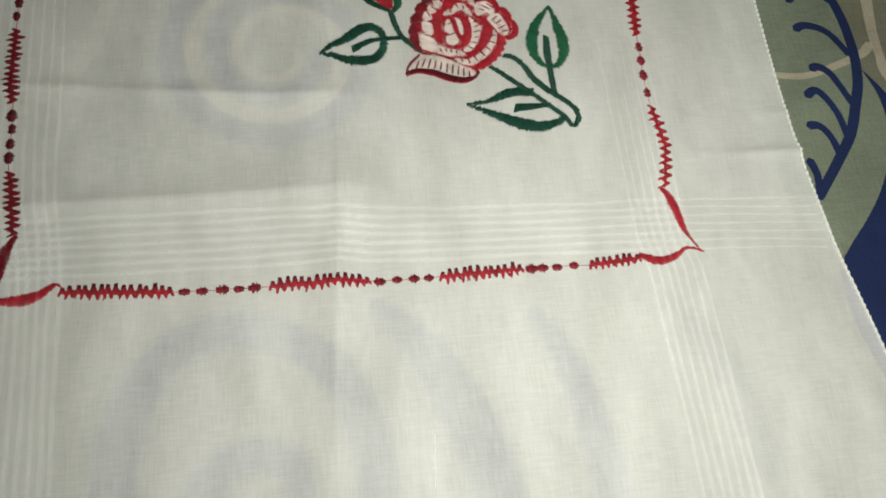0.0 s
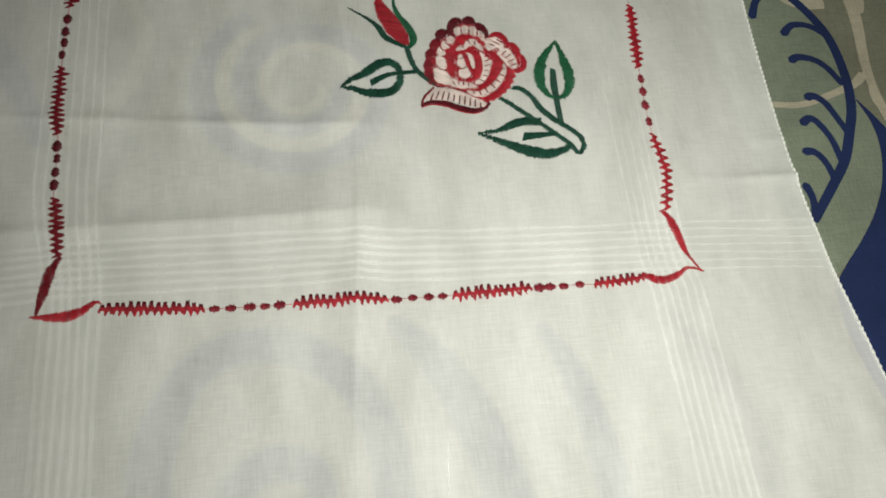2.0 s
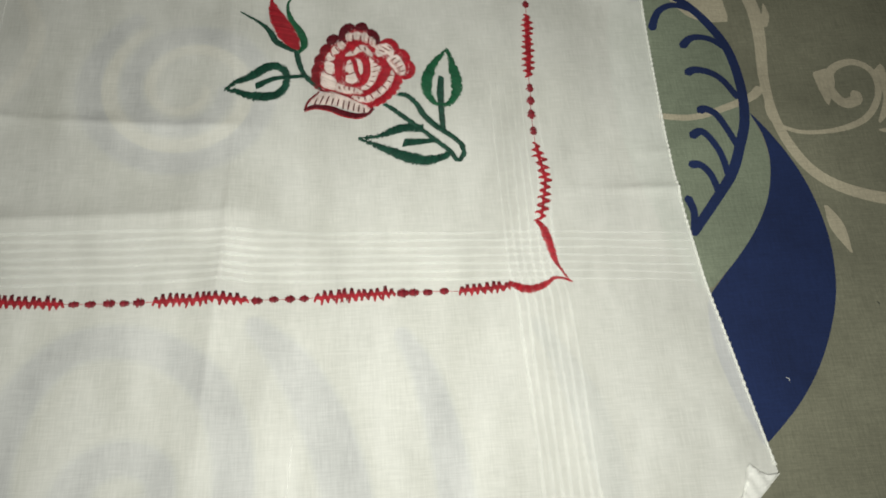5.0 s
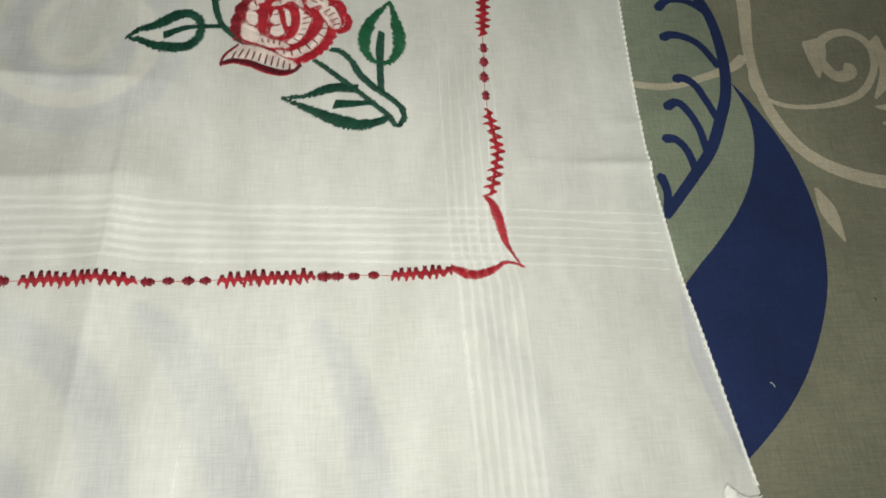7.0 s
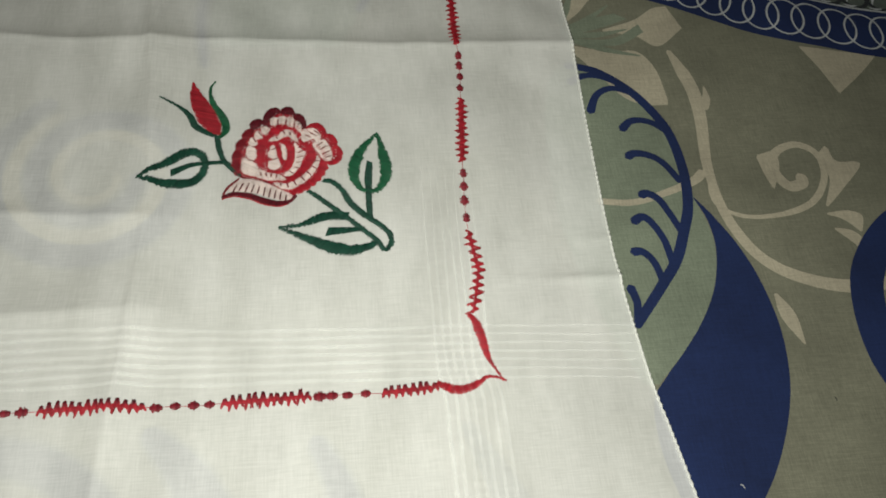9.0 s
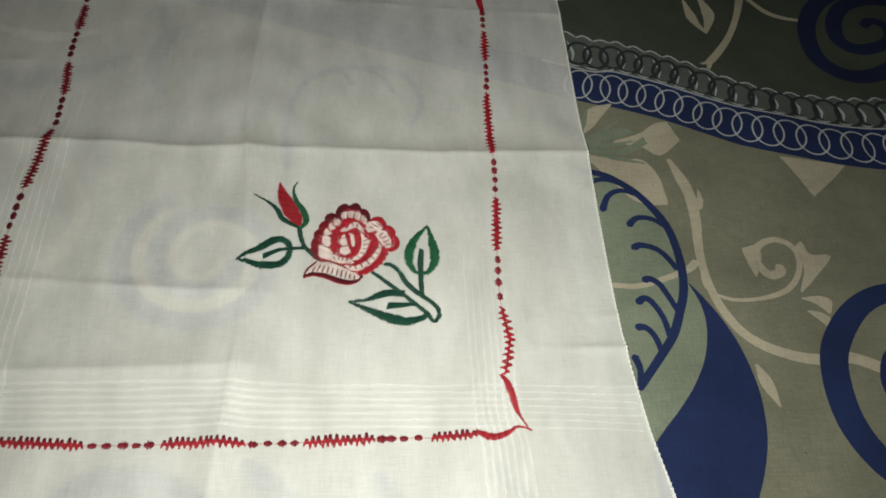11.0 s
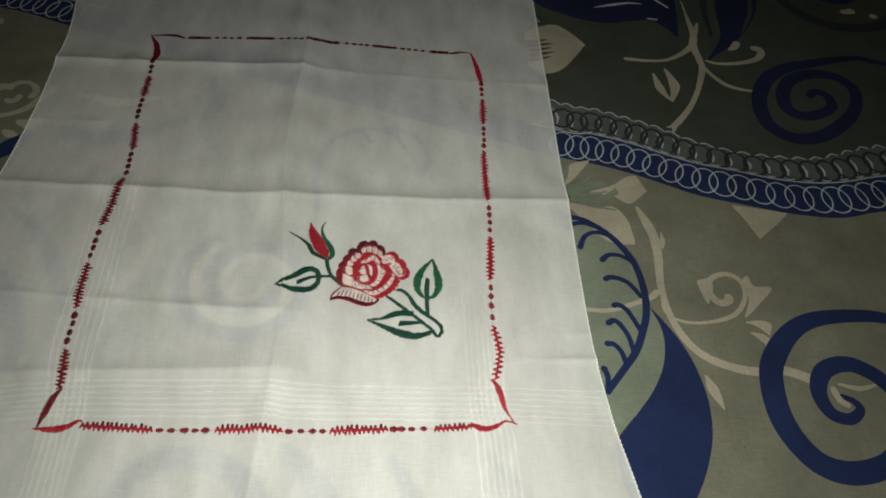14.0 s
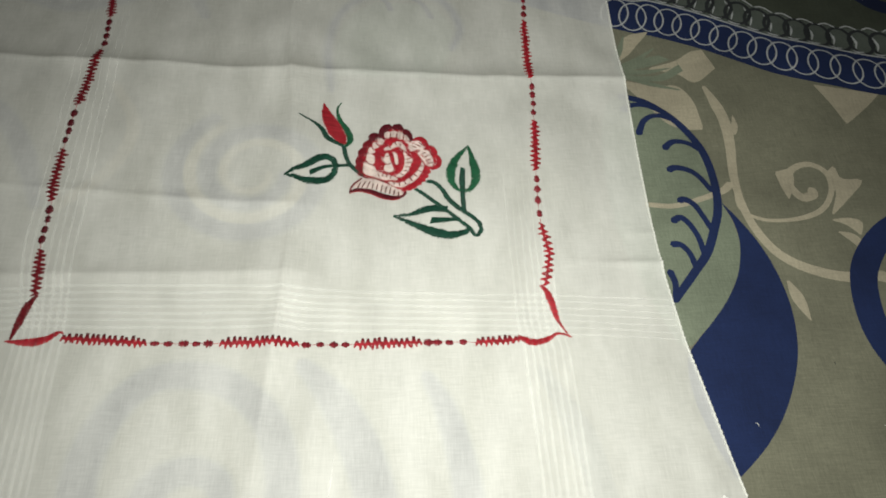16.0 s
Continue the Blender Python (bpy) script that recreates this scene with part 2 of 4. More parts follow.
def satin(name, points, left, right, material, parent, label="", pitch=0.42, slant=0.0, jag=0.25, teeth=(0, 0.0, 1), thick=0.55, rise=0.4):
    """Satin stitch along a line. left, right: how far the threads reach to both sides; teeth: every so many threads one reaches further, on that side."""
    q, s = along(points, pitch)
    d, nrm = sides(q)
    f = s / s[-1]
    wl = np.interp(f, np.linspace(0, 1, len(left)), left)
    wr = np.interp(f, np.linspace(0, 1, len(right)), right)
    ends = []
    for k in range(len(q)):
        a, b = wl[k] + rng.uniform(-jag, jag), wr[k] + rng.uniform(-jag, jag)
        if teeth[0]:
            ph = k % teeth[0]
            extra = teeth[1] if ph < max(1, teeth[0] * 0.45) else 0.0
            if teeth[2] > 0:
                a += extra * rng.uniform(0.8, 1.1)
            else:
                b += extra * rng.uniform(0.8, 1.1)
        if a + b < 0.15:
            a = b = 0.12
        lean = d[k] * slant * (a + b)
        ends.append((q[k] + nrm[k] * a + lean / 2, q[k] - nrm[k] * b - lean / 2))
    return stitches(name, ends, cover_h, material, parent, label, thick, rise)


# ---------------------------------------------------------------- room and bed


def block(name, x0, x1, y0, y1, z0, z1, material, parent=None, bevel=0.0):
    bm = bmesh.new()
    bmesh.ops.create_cube(bm, size=1)
    for v in bm.verts:
        v.co = Vector(((x0 + x1) / 2 + v.co.x * (x1 - x0), (y0 + y1) / 2 + v.co.y * (y1 - y0), (z0 + z1) / 2 + v.co.z * (z1 - z0)))
    if bevel:
        bmesh.ops.bevel(bm, geom=bm.edges[:], offset=bevel, segments=4, profile=0.5, affect="EDGES")
    me = bpy.data.meshes.new(name)
    bm.to_mesh(me)
    bm.free()
    me.materials.append(material)
    ob = new(name, me)
    ob.parent = parent
    return ob


X0, X1, Y0, Y1, BED = -0.85, 1.05, -0.75, 1.25, -0.0042
for name, box in {
    "floor": (-2.2, 2.4, -2.2, 2.4, -0.62, -0.52),
    "ceiling": (-2.2, 2.4, -2.2, 2.4, 2.2, 2.3),
    "wall_north": (-2.2, 2.4, 2.4, 2.5, -0.52, 2.2),
    "wall_south": (-2.2, 2.4, -2.3, -2.2, -0.52, 2.2),
    "wall_east": (2.4, 2.5, -2.3, 2.5, -0.52, 2.2),
    "wall_west": (-2.3, -2.2, -2.3, 2.5, -0.52, 2.2),
}.items():
    tagged(block(name, *box, FLOOR if name == "floor" else WALL), "plain painted room surface in the dark", name.split("_")[0], kind="structure")

tagged(block("mattress", X0 + 0.01, X1 - 0.01, Y0 + 0.01, Y1 - 0.01, -0.52, BED - 0.004, TICKING, None, 0.02),
       "pale thick mattress under a printed bedsheet", "mattress")

# the bedsheet lies on the mattress and hangs over its rim
gx = np.concatenate([[X0 - 0.012, X0 - 0.01], np.arange(X0, X1 + 0.001, 0.008), [X1 + 0.01, X1 + 0.012]])
gy = np.concatenate([[Y0 - 0.012, Y0 - 0.01], np.arange(Y0, Y1 + 0.001, 0.008), [Y1 + 0.01, Y1 + 0.012]])
GX, GY = np.meshgrid(gx, gy, indexing="ij")
out = np.maximum.reduce([X0 - GX, GX - X1, Y0 - GY, GY - Y1])
GZ = sheet_h(GX, GY) - np.where(out > 0.011, 0.30, np.where(out > 0.005, 0.012, 0.0))
m = len(gy)
sheet_faces = [(i * m + j, (i + 1) * m + j, (i + 1) * m + j + 1, i * m + j + 1) for i in range(len(gx) - 1) for j in range(m - 1)]
bedsheet = mesh_object("bedsheet", np.column_stack([GX.ravel(), GY.ravel(), GZ.ravel()]), sheet_faces, OLIVE)
tagged(bedsheet, "olive cotton bedsheet printed with navy paisley and cream vines", "bedsheet")


def ink(name, points, widths, material, lift, label="", **more):
    return stroke(name, points, widths, sheet_h, lift, material, bedsheet, label, **more)


def patch(name, one, two, material, lift, label="", **more):
    return loft(name, one, two, sheet_h, lift, material, bedsheet, label, **more)


# chain border: three wavy lines across the bed
TOP = [(-420, 622), (-181, 556), (-101, 533), (140, 444), (399, 349), (436, 340), (494, 317), (528, 298), (566, 284), (606, 277), (648, 275), (682, 284), (719, 293), (800, 297), (1040, 335)]
MID = [(-420, 580), (-181, 516), (-101, 494), (140, 402), (395, 309), (430, 304), (467, 292), (497, 278), (527, 265), (560, 257), (596, 248), (634, 243), (669, 245), (712, 254), (800, 262), (1040, 300)]
LOW = [(-420, 540), (-172, 476), (-96, 449), (140, 358), (393, 271), (421, 263), (459, 249), (491, 234), (518, 222), (561, 211), (595, 203), (638, 199), (661, 201), (690, 207), (800, 218), (1040, 256)]
patch("dark_field", TOP, [(-420, 1200), (100, 1200), (1040, 1200)], DARK_OLIVE, 0.12, "dark olive printed ground", n=160, m=90)
patch("grey_band", MID, TOP, SLATE, 0.24, "slate grey printed band", n=260, m=6)
patch("navy_band", LOW, MID, NAVY, 0.24, "navy blue printed band", n=260, m=6)


def between(one, two, x, k):
    a, b = along(one, 2.0)[0], along(two, 2.0)[0]
    return np.array([x, np.interp(x, a[:, 0], a[:, 1]) * (1 - k) + np.interp(x, b[:, 0], b[:, 1]) * k])


def slope(x):
    return between(LOW, MID, x + 12, 0.5) - between(LOW, MID, x - 12, 0.5)


def ring(name, x, one, two, k, wide, high, line, material, lift):
    c, d = between(one, two, x, k), slope(x)
    d = d / np.hypot(*d)
    u = np.array([-d[1], d[0]])
    t = np.linspace(0, 2 * math.pi, 37)
    mid = np.column_stack([np.cos(t), np.sin(t)])
    rows = np.stack([c + np.outer(mid[:, 0] * (wide + e), d) + np.outer(mid[:, 1] * (high + e), u) for e in (-line / 2, 0, line / 2)], axis=1)
    return sheet_of(name, rows, sheet_h, lift, material, bedsheet)


ring_at, x = [], -240.0
while x < 1000:
    x += 14.2 + 3.8 * float(soft(x, 480, 580))
    if x < -94 or x > 393:
        ring_at.append(x)
for x in ring_at:
    ring("white_ring", x, LOW, MID, 0.50, 11.0 + 2.2 * float(soft(x, 480, 580)), 16.0, 1.35, PALE_LINE, 0.42)
    ring("dark_ring", x + 6, MID, TOP, 0.46, 10.2, 13.5, 3.0, BLACK, 0.42)
    a, b, c = between(MID, TOP, x - 1.5, 0.14), between(MID, TOP, x + 1.5, 0.45), between(MID, TOP, x - 1.5, 0.78)
    ink("pale_crescent", [a, b, c], [0.6, 2.6, 0.6], PALE_LINE, 0.34)
    a, b = between(MID, TOP, x - 5, 0.08), between(MID, TOP, x + 5, 0.08)
    ink("pale_dash", [a, (a + b) / 2 + (0, -1.2), b], [0.9, 1.6, 0.9], PALE_LINE, 0.46)
    a, b, c = between(MID, TOP, x - 7.2, 0.95), between(MID, TOP, x, 1.06), between(MID, TOP, x + 7.2, 0.95)
    ink("scallop", [a, b, c], [1.3, 1.7, 1.3], PALE_LINE, 0.46)
for part_of in ((-240, -70), (372, 1000)):
    xs = np.arange(part_of[0], part_of[1], 14)
    ink("border_line", [between(LOW, MID, x, 0.985) for x in xs], [1.5], PALE_LINE, 0.5, cap=False)

# paisley leaf with its plume, half under the white cover
patch("sage_leaf", [(388, 197), (406, 190), (424, 174), (436, 153), (441, 135), (442, 112), (443, 95), (446, 82), (446, 64), (439, 43), (427, 24), (413, 8), (396, -8)],
      [(384, 196), (376, 188), (370, 172), (366, 152), (364, 132), (363, 112), (363, 95), (364, 79), (367, 62), (371, 44), (376, 26), (382, 8), (388, -8)], SAGE, 0.2, "sage green printed leaf", n=60, m=16)
patch("navy_drop", [(442, 98), (446.5, 82), (446, 64), (439, 43), (427, 24), (413, 8), (400, -5), (391, -17), (389, -40), (394, -66), (402, -88)],
      [(442.5, 98), (450, 86), (459, 67), (465, 45), (467, 18), (463, -8), (455, -29), (443, -50), (430, -66), (417, -78), (403, -89)], NAVY, 0.36, "navy blue printed paisley drop", n=70, m=16)
plume = ink("plume_stem", [(384.6, 195.5), (394.6, 193.5), (406.6, 188.5), (422.6, 173.5), (434.6, 153.5), (439.6, 136.5), (440.6, 112.5), (437.6, 92.5), (431.6, 77.5), (422.6, 59.5), (410.6, 44.5), (390.6, 21.5)],
            [5.5, 5.5, 6, 6, 6, 6, 6, 5.5, 5], NAVY, 0.48, "navy blue printed stem")
for pts in ([(420.8, 176.5), (406.8, 185.5), (394.8, 186.5), (384.8, 180.5)], [(424.8, 171.5), (411.8, 176.5), (400.8, 171.5), (393.8, 157.5)], [(438.8, 142.5), (428.8, 150.5), (417.8, 151.5), (409.8, 144.5)],
            [(437.8, 107.5), (430.8, 120.5), (423.8, 126.5), (414.8, 128.5), (408.8, 125.5)], [(430.8, 73.5), (425.8, 88.5), (421.8, 97.5), (415.8, 101.5), (410.8, 99.5)],
            [(419.8, 55.5), (418.8, 70.5), (414.8, 81.5), (409.8, 86.5), (402.8, 82.5)], [(411.8, 44.5), (409.8, 57.5), (404.8, 64.5), (397.8, 64.5)], [(392.8, 24.5), (394.8, 35.5), (392.8, 45.5)]):
    ink("plume_barb", pts, [4.2, 4.2, 4.2, 4.6, 5.6], NAVY, 0.54)

# cream vines
ink("vine", [(454.2, 207.6), (458.2, 193.6), (462.2, 173.6), (461.2, 151.6), (456.2, 119.6), (457.2, 89.6), (465.2, 65.6), (477.2, 51.6), (495.2, 42.6), (514.2, 38.6), (533.2, 39.6), (547.2, 34.6), (559.2, 28.6)],
    [3, 9, 8.5, 7.5, 6.5, 5.5, 6, 6.5, 7, 7.5, 8, 8.5, 9], CREAM, 0.28, "cream printed vine")
ink("vine_thorn", [(464, 160), (469, 168), (470, 178)], [8, 5, 1], CREAM, 0.27)
ink("vine_branch", [(453.2, 115.6), (445, 108.7), (427.6, 101.9), (407.1, 96.1), (386, 97.2)], [6, 4.5, 4, 4, 4], CREAM, 0.31)
ink("vine_curl", [(457.8, 116.6), (453.6, 101.7), (456.5, 90.7), (470.8, 84.1), (493.2, 85.3), (512.7, 93.1), (525, 109), (526.2, 125), (515, 132.6), (500.7, 127.2), (496, 114.3), (501.5, 103.7), (510.7, 106.1), (509.8, 112.2)],
    [2, 2.8, 2.8, 2.6, 3, 4, 4, 4, 4.5, 4.5, 5, 6, 7, 7], CREAM, 0.3)
patch("vine_petal", [(488, 124), (489, 113), (491, 103)], [(489, 126), (500, 128), (500, 117), (492, 102)], CREAM, 0.27, n=16, m=5)
patch("vine_petal", [(524, 124), (528, 109), (519, 90)], [(525, 124), (534, 131), (536, 120), (551, 118), (534, 101), (520, 89)], CREAM, 0.27, n=24, m=6)
patch("vine_petal", [(517, 84), (526, 80), (533, 72)], [(518, 85), (531, 86), (538, 82), (534, 72)], CREAM, 0.27, n=16, m=5)
patch("vine_petal", [(518, 74), (525, 66), (529, 60)], [(519, 75), (528, 73), (533, 66), (530, 59)], CREAM, 0.27, n=16, m=5)
patch("small_leaf", [(469.8, 36.9), (469.6, 23), (476.6, 8.1)], [(471.8, 36.9), (477.8, 24.9), (477.7, 8.1)], CREAM, 0.27, n=14, m=4)
patch("flower_petal", [(385.5, 230.3), (393.8, 247.4), (404.1, 261.5), (421.3, 266.5)], [(387.5, 228.3), (401.8, 240.3), (410, 250.4), (422.3, 265.5)], CREAM, 0.27, n=18, m=5)
patch("flower_petal", [(415.8, 226.2), (438.2, 234.2), (452.4, 244.2), (462.6, 246.2)], [(415.8, 224.2), (436, 220.1), (449.1, 210.9), (468.5, 226)], CREAM, 0.27, n=18, m=5)
patch("flower_petal", [(393.3, 212.2), (416.6, 207.1), (433.8, 207), (442.8, 191.8), (444.6, 167.7)], [(391.3, 208.2), (405.2, 188), (417.2, 169.9), (429.3, 163.8), (443.5, 163.7)], CREAM, 0.24, n=22, m=6)
patch("petal_shadow", [(393.4, 218.2), (419.8, 218.1), (440.2, 230.1)], [(393.4, 215.2), (421.7, 212.1), (442.1, 223.1)], SAGE, 0.33, n=14, m=3)
patch("petal_shadow", [(391.5, 224.3), (405.8, 234.3), (426.1, 240.3)], [(393.5, 221.2), (413.8, 227.2), (434.1, 235.2)], SAGE, 0.33, n=14, m=3)
for a, b in (((390, 219), (436, 203)), ((389, 221), (432, 226)), ((388, 224), (424, 248)), ((388, 230), (402, 262))):
    ink("petal_ray", [a, ((a[0] + b[0]) / 2, (a[1] + b[1]) / 2 - 2), b], [5, 5, 1], SAGE, 0.34)
patch("border_petal", [(544.4, 211.5), (552.4, 192.3), (558.4, 173.1)], [(596.1, 203.2), (580.8, 189.1), (559.5, 172.1)], CREAM, 0.21, n=20, m=8)

# large navy spiral
ink("navy_spiral", [(564, 15), (570, 17.5), (579, 13), (581, 6), (570, -1), (557, 4), (554, 21), (565, 39), (586, 45), (605, 35), (620, 16), (630, 22), (650, 48), (653, 74), (634, 89), (587, 88.5), (555, 77), (528, 49), (518.5, 22), (519, -7), (532, -32), (554, -41.5), (583, -36), (610, -16)],
    [3, 7, 11, 13, 14, 14, 14, 14, 13, 12, 11, 12, 13, 14, 15, 17, 18, 18.5, 18.5, 18, 18, 17, 15, 13], NAVY, 0.45, "navy blue printed spiral", step=1.5)
ink("spiral_comma", [(567, 26), (568, 15), (575, 9)], [5, 6, 5], CREAM, 0.5)
ink("spiral_vein", [(572, 28), (588, 24), (603, 27)], [2, 4.5, 2], CREAM, 0.3)

# the print beyond the border
ink("far_vine", [(584, 545), (583.9, 531.7), (581.9, 497.3), (581, 475.2), (574.9, 453.7), (575.3, 430.1), (574.2, 413.2), (560.5, 379.2), (545.2, 351.5), (528.2, 329.2), (518, 318)],
    [1.5, 2.5, 6, 8.5, 9, 7.5, 7, 5.5, 5.5, 6.5, 7], CREAM, 0.28, "cream printed vine")
ink("far_thorn", [(579, 472), (587, 486.5), (591.6, 499)], [9, 6, 2.5], CREAM, 0.27)
ink("far_foot", [(521.8, 323.1), (514.7, 316.9), (509.5, 316.4)], [5, 3.5, 2], CREAM, 0.29)
ink("far_foot", [(519.7, 320), (517, 313.8), (515, 308.8)], [5, 4.5, 2.5], CREAM, 0.3)
ink("far_branch", [(575.8, 456.9), (561, 441.6), (537.6, 426.2), (514.5, 423.1), (488.6, 425.7)], [8, 6, 4.5, 4.5, 5.5], CREAM, 0.29)
ink("far_branch", [(575.7, 418.2), (582.5, 402.9), (593.1, 388.1), (606.6, 381.2), (621.2, 378.1)], [5, 5, 6, 5, 3.5], CREAM, 0.29)
ink("far_curl", [(581.2, 428.4), (594.5, 423.1), (617.5, 424.2), (639.5, 431.3), (650.4, 442.1), (650.8, 452), (641.2, 452)], [3, 4, 5, 6, 7, 9, 9], CREAM, 0.31)
ink("far_bud", [(614, 447), (622, 453), (630, 464)], [4, 9, 8], CREAM, 0.5)
ink("far_leaf", [(527, 356), (519, 374), (516, 402)], [2, 10, 2], CREAM, 0.28)
ink("far_leaf", [(526, 357), (535, 382), (531, 411)], [3, 12, 2], CREAM, 0.29)
ink("far_spiral", [(678.4, 369.4), (690, 379), (701.5, 372), (699.1, 355), (682.6, 342.6), (661.5, 339.2), (648.8, 351.1), (653, 375.8), (670.8, 399.2), (697.9, 410), (724.8, 405), (736.1, 384.5), (726.9, 357), (705.7, 332), (675.2, 310.5), (648.3, 303.5), (629, 311), (618.6, 331.5), (624, 367.2), (642.7, 398), (671.8, 419), (704.8, 428.6), (742.9, 439), (768.5, 443), (786.8, 437), (840, 424)],
    [9, 11, 12, 14, 15, 15, 15, 15, 14, 13, 13.5, 15, 15.5, 16, 17, 17, 16.5, 16.5, 16, 15, 13, 11, 9, 8, 8, 9], DARK_NAVY, 0.36, "navy blue printed spiral", step=1.5)
patch("far_flower", [(384.1, 466.5), (402.2, 479), (422.2, 484.3), (438.1, 468.9), (450, 449.4)], [(381.5, 406.9), (395.4, 394.7), (415.5, 400.9), (433.8, 423.6), (450, 448.3)], CREAM, 0.27, n=26, m=7)
for y, e in ((420, 408), (428, 413), (436, 411), (444, 414), (451, 408)):
    ink("flower_streak", [(382, y - 3), (396, y), (e, y + 4)], [7, 5.5, 0.8], DARK_OLIVE, 0.36)
patch("navy_leaf", [(392, 548), (408, 522), (430, 508), (458.7, 495.3), (484.7, 492.4), (513.2, 499), (536, 502), (550, 488), (560, 470)],
      [(394, 572), (414, 552), (440, 540), (474.7, 543), (500.6, 545), (533.2, 566), (562, 592), (577, 556), (563, 472)], DARK_NAVY, 0.34, "navy blue printed leaf", n=50, m=8)
ink("leaf_streak", [(474, 523.3), (495.9, 530.6), (517.6, 535.6), (534.6, 534.3)], [1, 4.5, 4, 1], PALE_LINE, 0.42)
ink("leaf_streak", [(528, 556), (545.7, 551.8), (556.6, 539.4), (565.3, 527)], [2.5, 3.5, 3.5, 3], PALE_LINE, 0.42)
ink("leaf_streak", [(533.1, 505.5), (546.1, 502.9)], [2.5, 3], PALE_LINE, 0.42)
ink("leaf_streak", [(552.6, 565.7), (561.1, 562.6)], [3, 3], PALE_LINE, 0.42)
ink("leaf_streak", [(456, 573), (477.9, 561.6), (485.4, 557.2)], [5, 6, 2], CREAM, 0.4)
ink("leaf_streak", [(448, 588), (460, 582), (470, 584)], [8, 10, 4], CREAM, 0.4)
ink("leaf_streak", [(496, 584), (508, 580), (524, 577)], [3, 4, 2], PALE_LINE, 0.4)
ink("leaf_streak", [(584, 606), (588, 590), (597, 586)], [12, 14, 6], CREAM, 0.4)
patch("navy_petal", [(655, 660), (640, 590), (622, 527), (612, 472), (583.9, 428.5)], [(706, 660), (694, 600), (673.9, 531.8), (636, 472.9), (585.5, 427.6)], DARK_NAVY, 0.34, "navy blue printed petal", n=30, m=8)
patch("petal_shade", [(630, 660), (617, 590), (604, 527), (600, 471)], [(642, 660), (629, 590), (612, 527), (603, 470)], BLACK, 0.3, n=24, m=5)
ink("petal_streak", [(684, 590), (664, 525), (640, 480)], [3, 6, 2], DARK_OLIVE, 0.42)
ink("black_scroll", [(692.3, 659.9), (708.9, 577.6), (729.4, 525.2), (769.5, 502.5), (833.1, 515.6), (881.8, 577.4)], [12, 14, 16, 16, 16, 12], BLACK, 0.36, "black printed scroll", step=3)
ink("black_scroll", [(748.1, 628.8), (762.6, 576.1), (792.6, 560.6), (822.2, 576.8)], [14, 18, 18, 14], DARK_NAVY, 0.36, step=3)
ink("far_bud", [(783, 534.1), (802.9, 538.5)], [8, 12], CREAM, 0.42)
ink("far_bud", [(822, 589.5), (834.3, 568.4)], [8, 18], CREAM, 0.42)
ink("far_bud", [(818, 526), (826.9, 530.3)], [8, 10], CREAM, 0.42)
ink("navy_sprig", [(180, 575), (210, 562), (250, 566)], [6, 16, 4], CREAM, 0.3)
ink("far_shoot", [(396.5, 509.9), (400.4, 497.5), (404.3, 487.2)], [5, 3, 2], CREAM, 0.3)

# the print on the other side of the cover
ink("side_swirl", [(-122, 342), (-120, 350), (-114, 354), (-107, 354), (-100, 349), (-97, 341), (-100, 331)], [7, 7, 6, 5, 6, 7, 7], CREAM, 0.28, "cream printed swirl")
ink("side_curl", [(-121, 330), (-116, 326), (-111, 329), (-109, 337)], [4, 6, 7, 5], CREAM, 0.29)
ink("side_leaf", [(-138, 345), (-131, 346), (-124, 351)], [3, 12, 4], CREAM, 0.26)
ink("side_vine", [(-138, 302), (-125, 305), (-111, 309), (-99, 317), (-90, 333), (-82, 350)], [4, 5, 6, 7, 8, 8], CREAM, 0.27)
ink("side_leaf", [(-103, 300), (-90, 297), (-82, 307)], [4, 14, 5], CREAM, 0.26)
ink("side_leaf", [(-111, 288), (-103, 283), (-95, 279)], [3, 10, 3], CREAM, 0.25)
ink("side_leaf", [(-191, 461), (-176, 456), (-160, 449)], [8, 14, 10], CREAM, 0.26)
patch("side_wedge", [(-128, 244), (-115, 260), (-105, 274), (-96, 281), (-86, 288)], [(-125, 233), (-111, 247), (-96, 257), (-87, 268), (-81, 279)], NAVY, 0.34, "navy blue printed leaf", n=30, m=6)

# the print that shows faintly through the cover; light scattered in the cover is painted as soft edges
def faint(name, points, widths, label="", core=BLUR_CORE):
    ink(name, points, [w + 5 for w in widths], BLUR_OUTER, 0.28)
    ink(name, points, [w + 1.5 for w in widths], BLUR_INNER, 0.31)
    return ink(name, points, [max(1.4, w - 1.5) for w in widths], core, 0.34, label)


turns = np.linspace(0.4, 3.5 * math.pi, 46)


def winding(start):
    return [(124 + (start + 3.5 * a) * math.cos(0.5 - a), 121 + (start + 3.5 * a) * math.sin(0.5 - a)) for a in turns]


faint("hidden_spiral", winding(18.0), [6, 9, 10, 10, 11, 11, 11, 7], "navy blue printed spiral")
ink("hidden_curl", winding(7.5), [4, 6, 7, 8, 8, 8, 5], DULL_CREAM, 0.37, "cream printed spiral")
faint("hidden_spiral", [(112, -100), (124, -96), (122, -82), (106, -76), (90, -84), (86, -104), (98, -124), (124, -130), (148, -116), (156, -88), (146, -50), (118, -26), (84, -24), (62, -44), (52, -80), (60, -120)],
    [8, 12, 14, 16, 16, 16, 16, 16, 16, 15, 14, 14, 15, 17, 17, 16], "navy blue printed spiral")
faint("hidden_leaf", [(160, -14), (180, -36), (196, -66), (206, -100), (208, -130)], [6, 16, 20, 20, 18], "navy blue printed leaf")
faint("hidden_leaf", [(232, -22), (244, -46), (252, -80), (256, -120)], [5, 12, 14, 14])
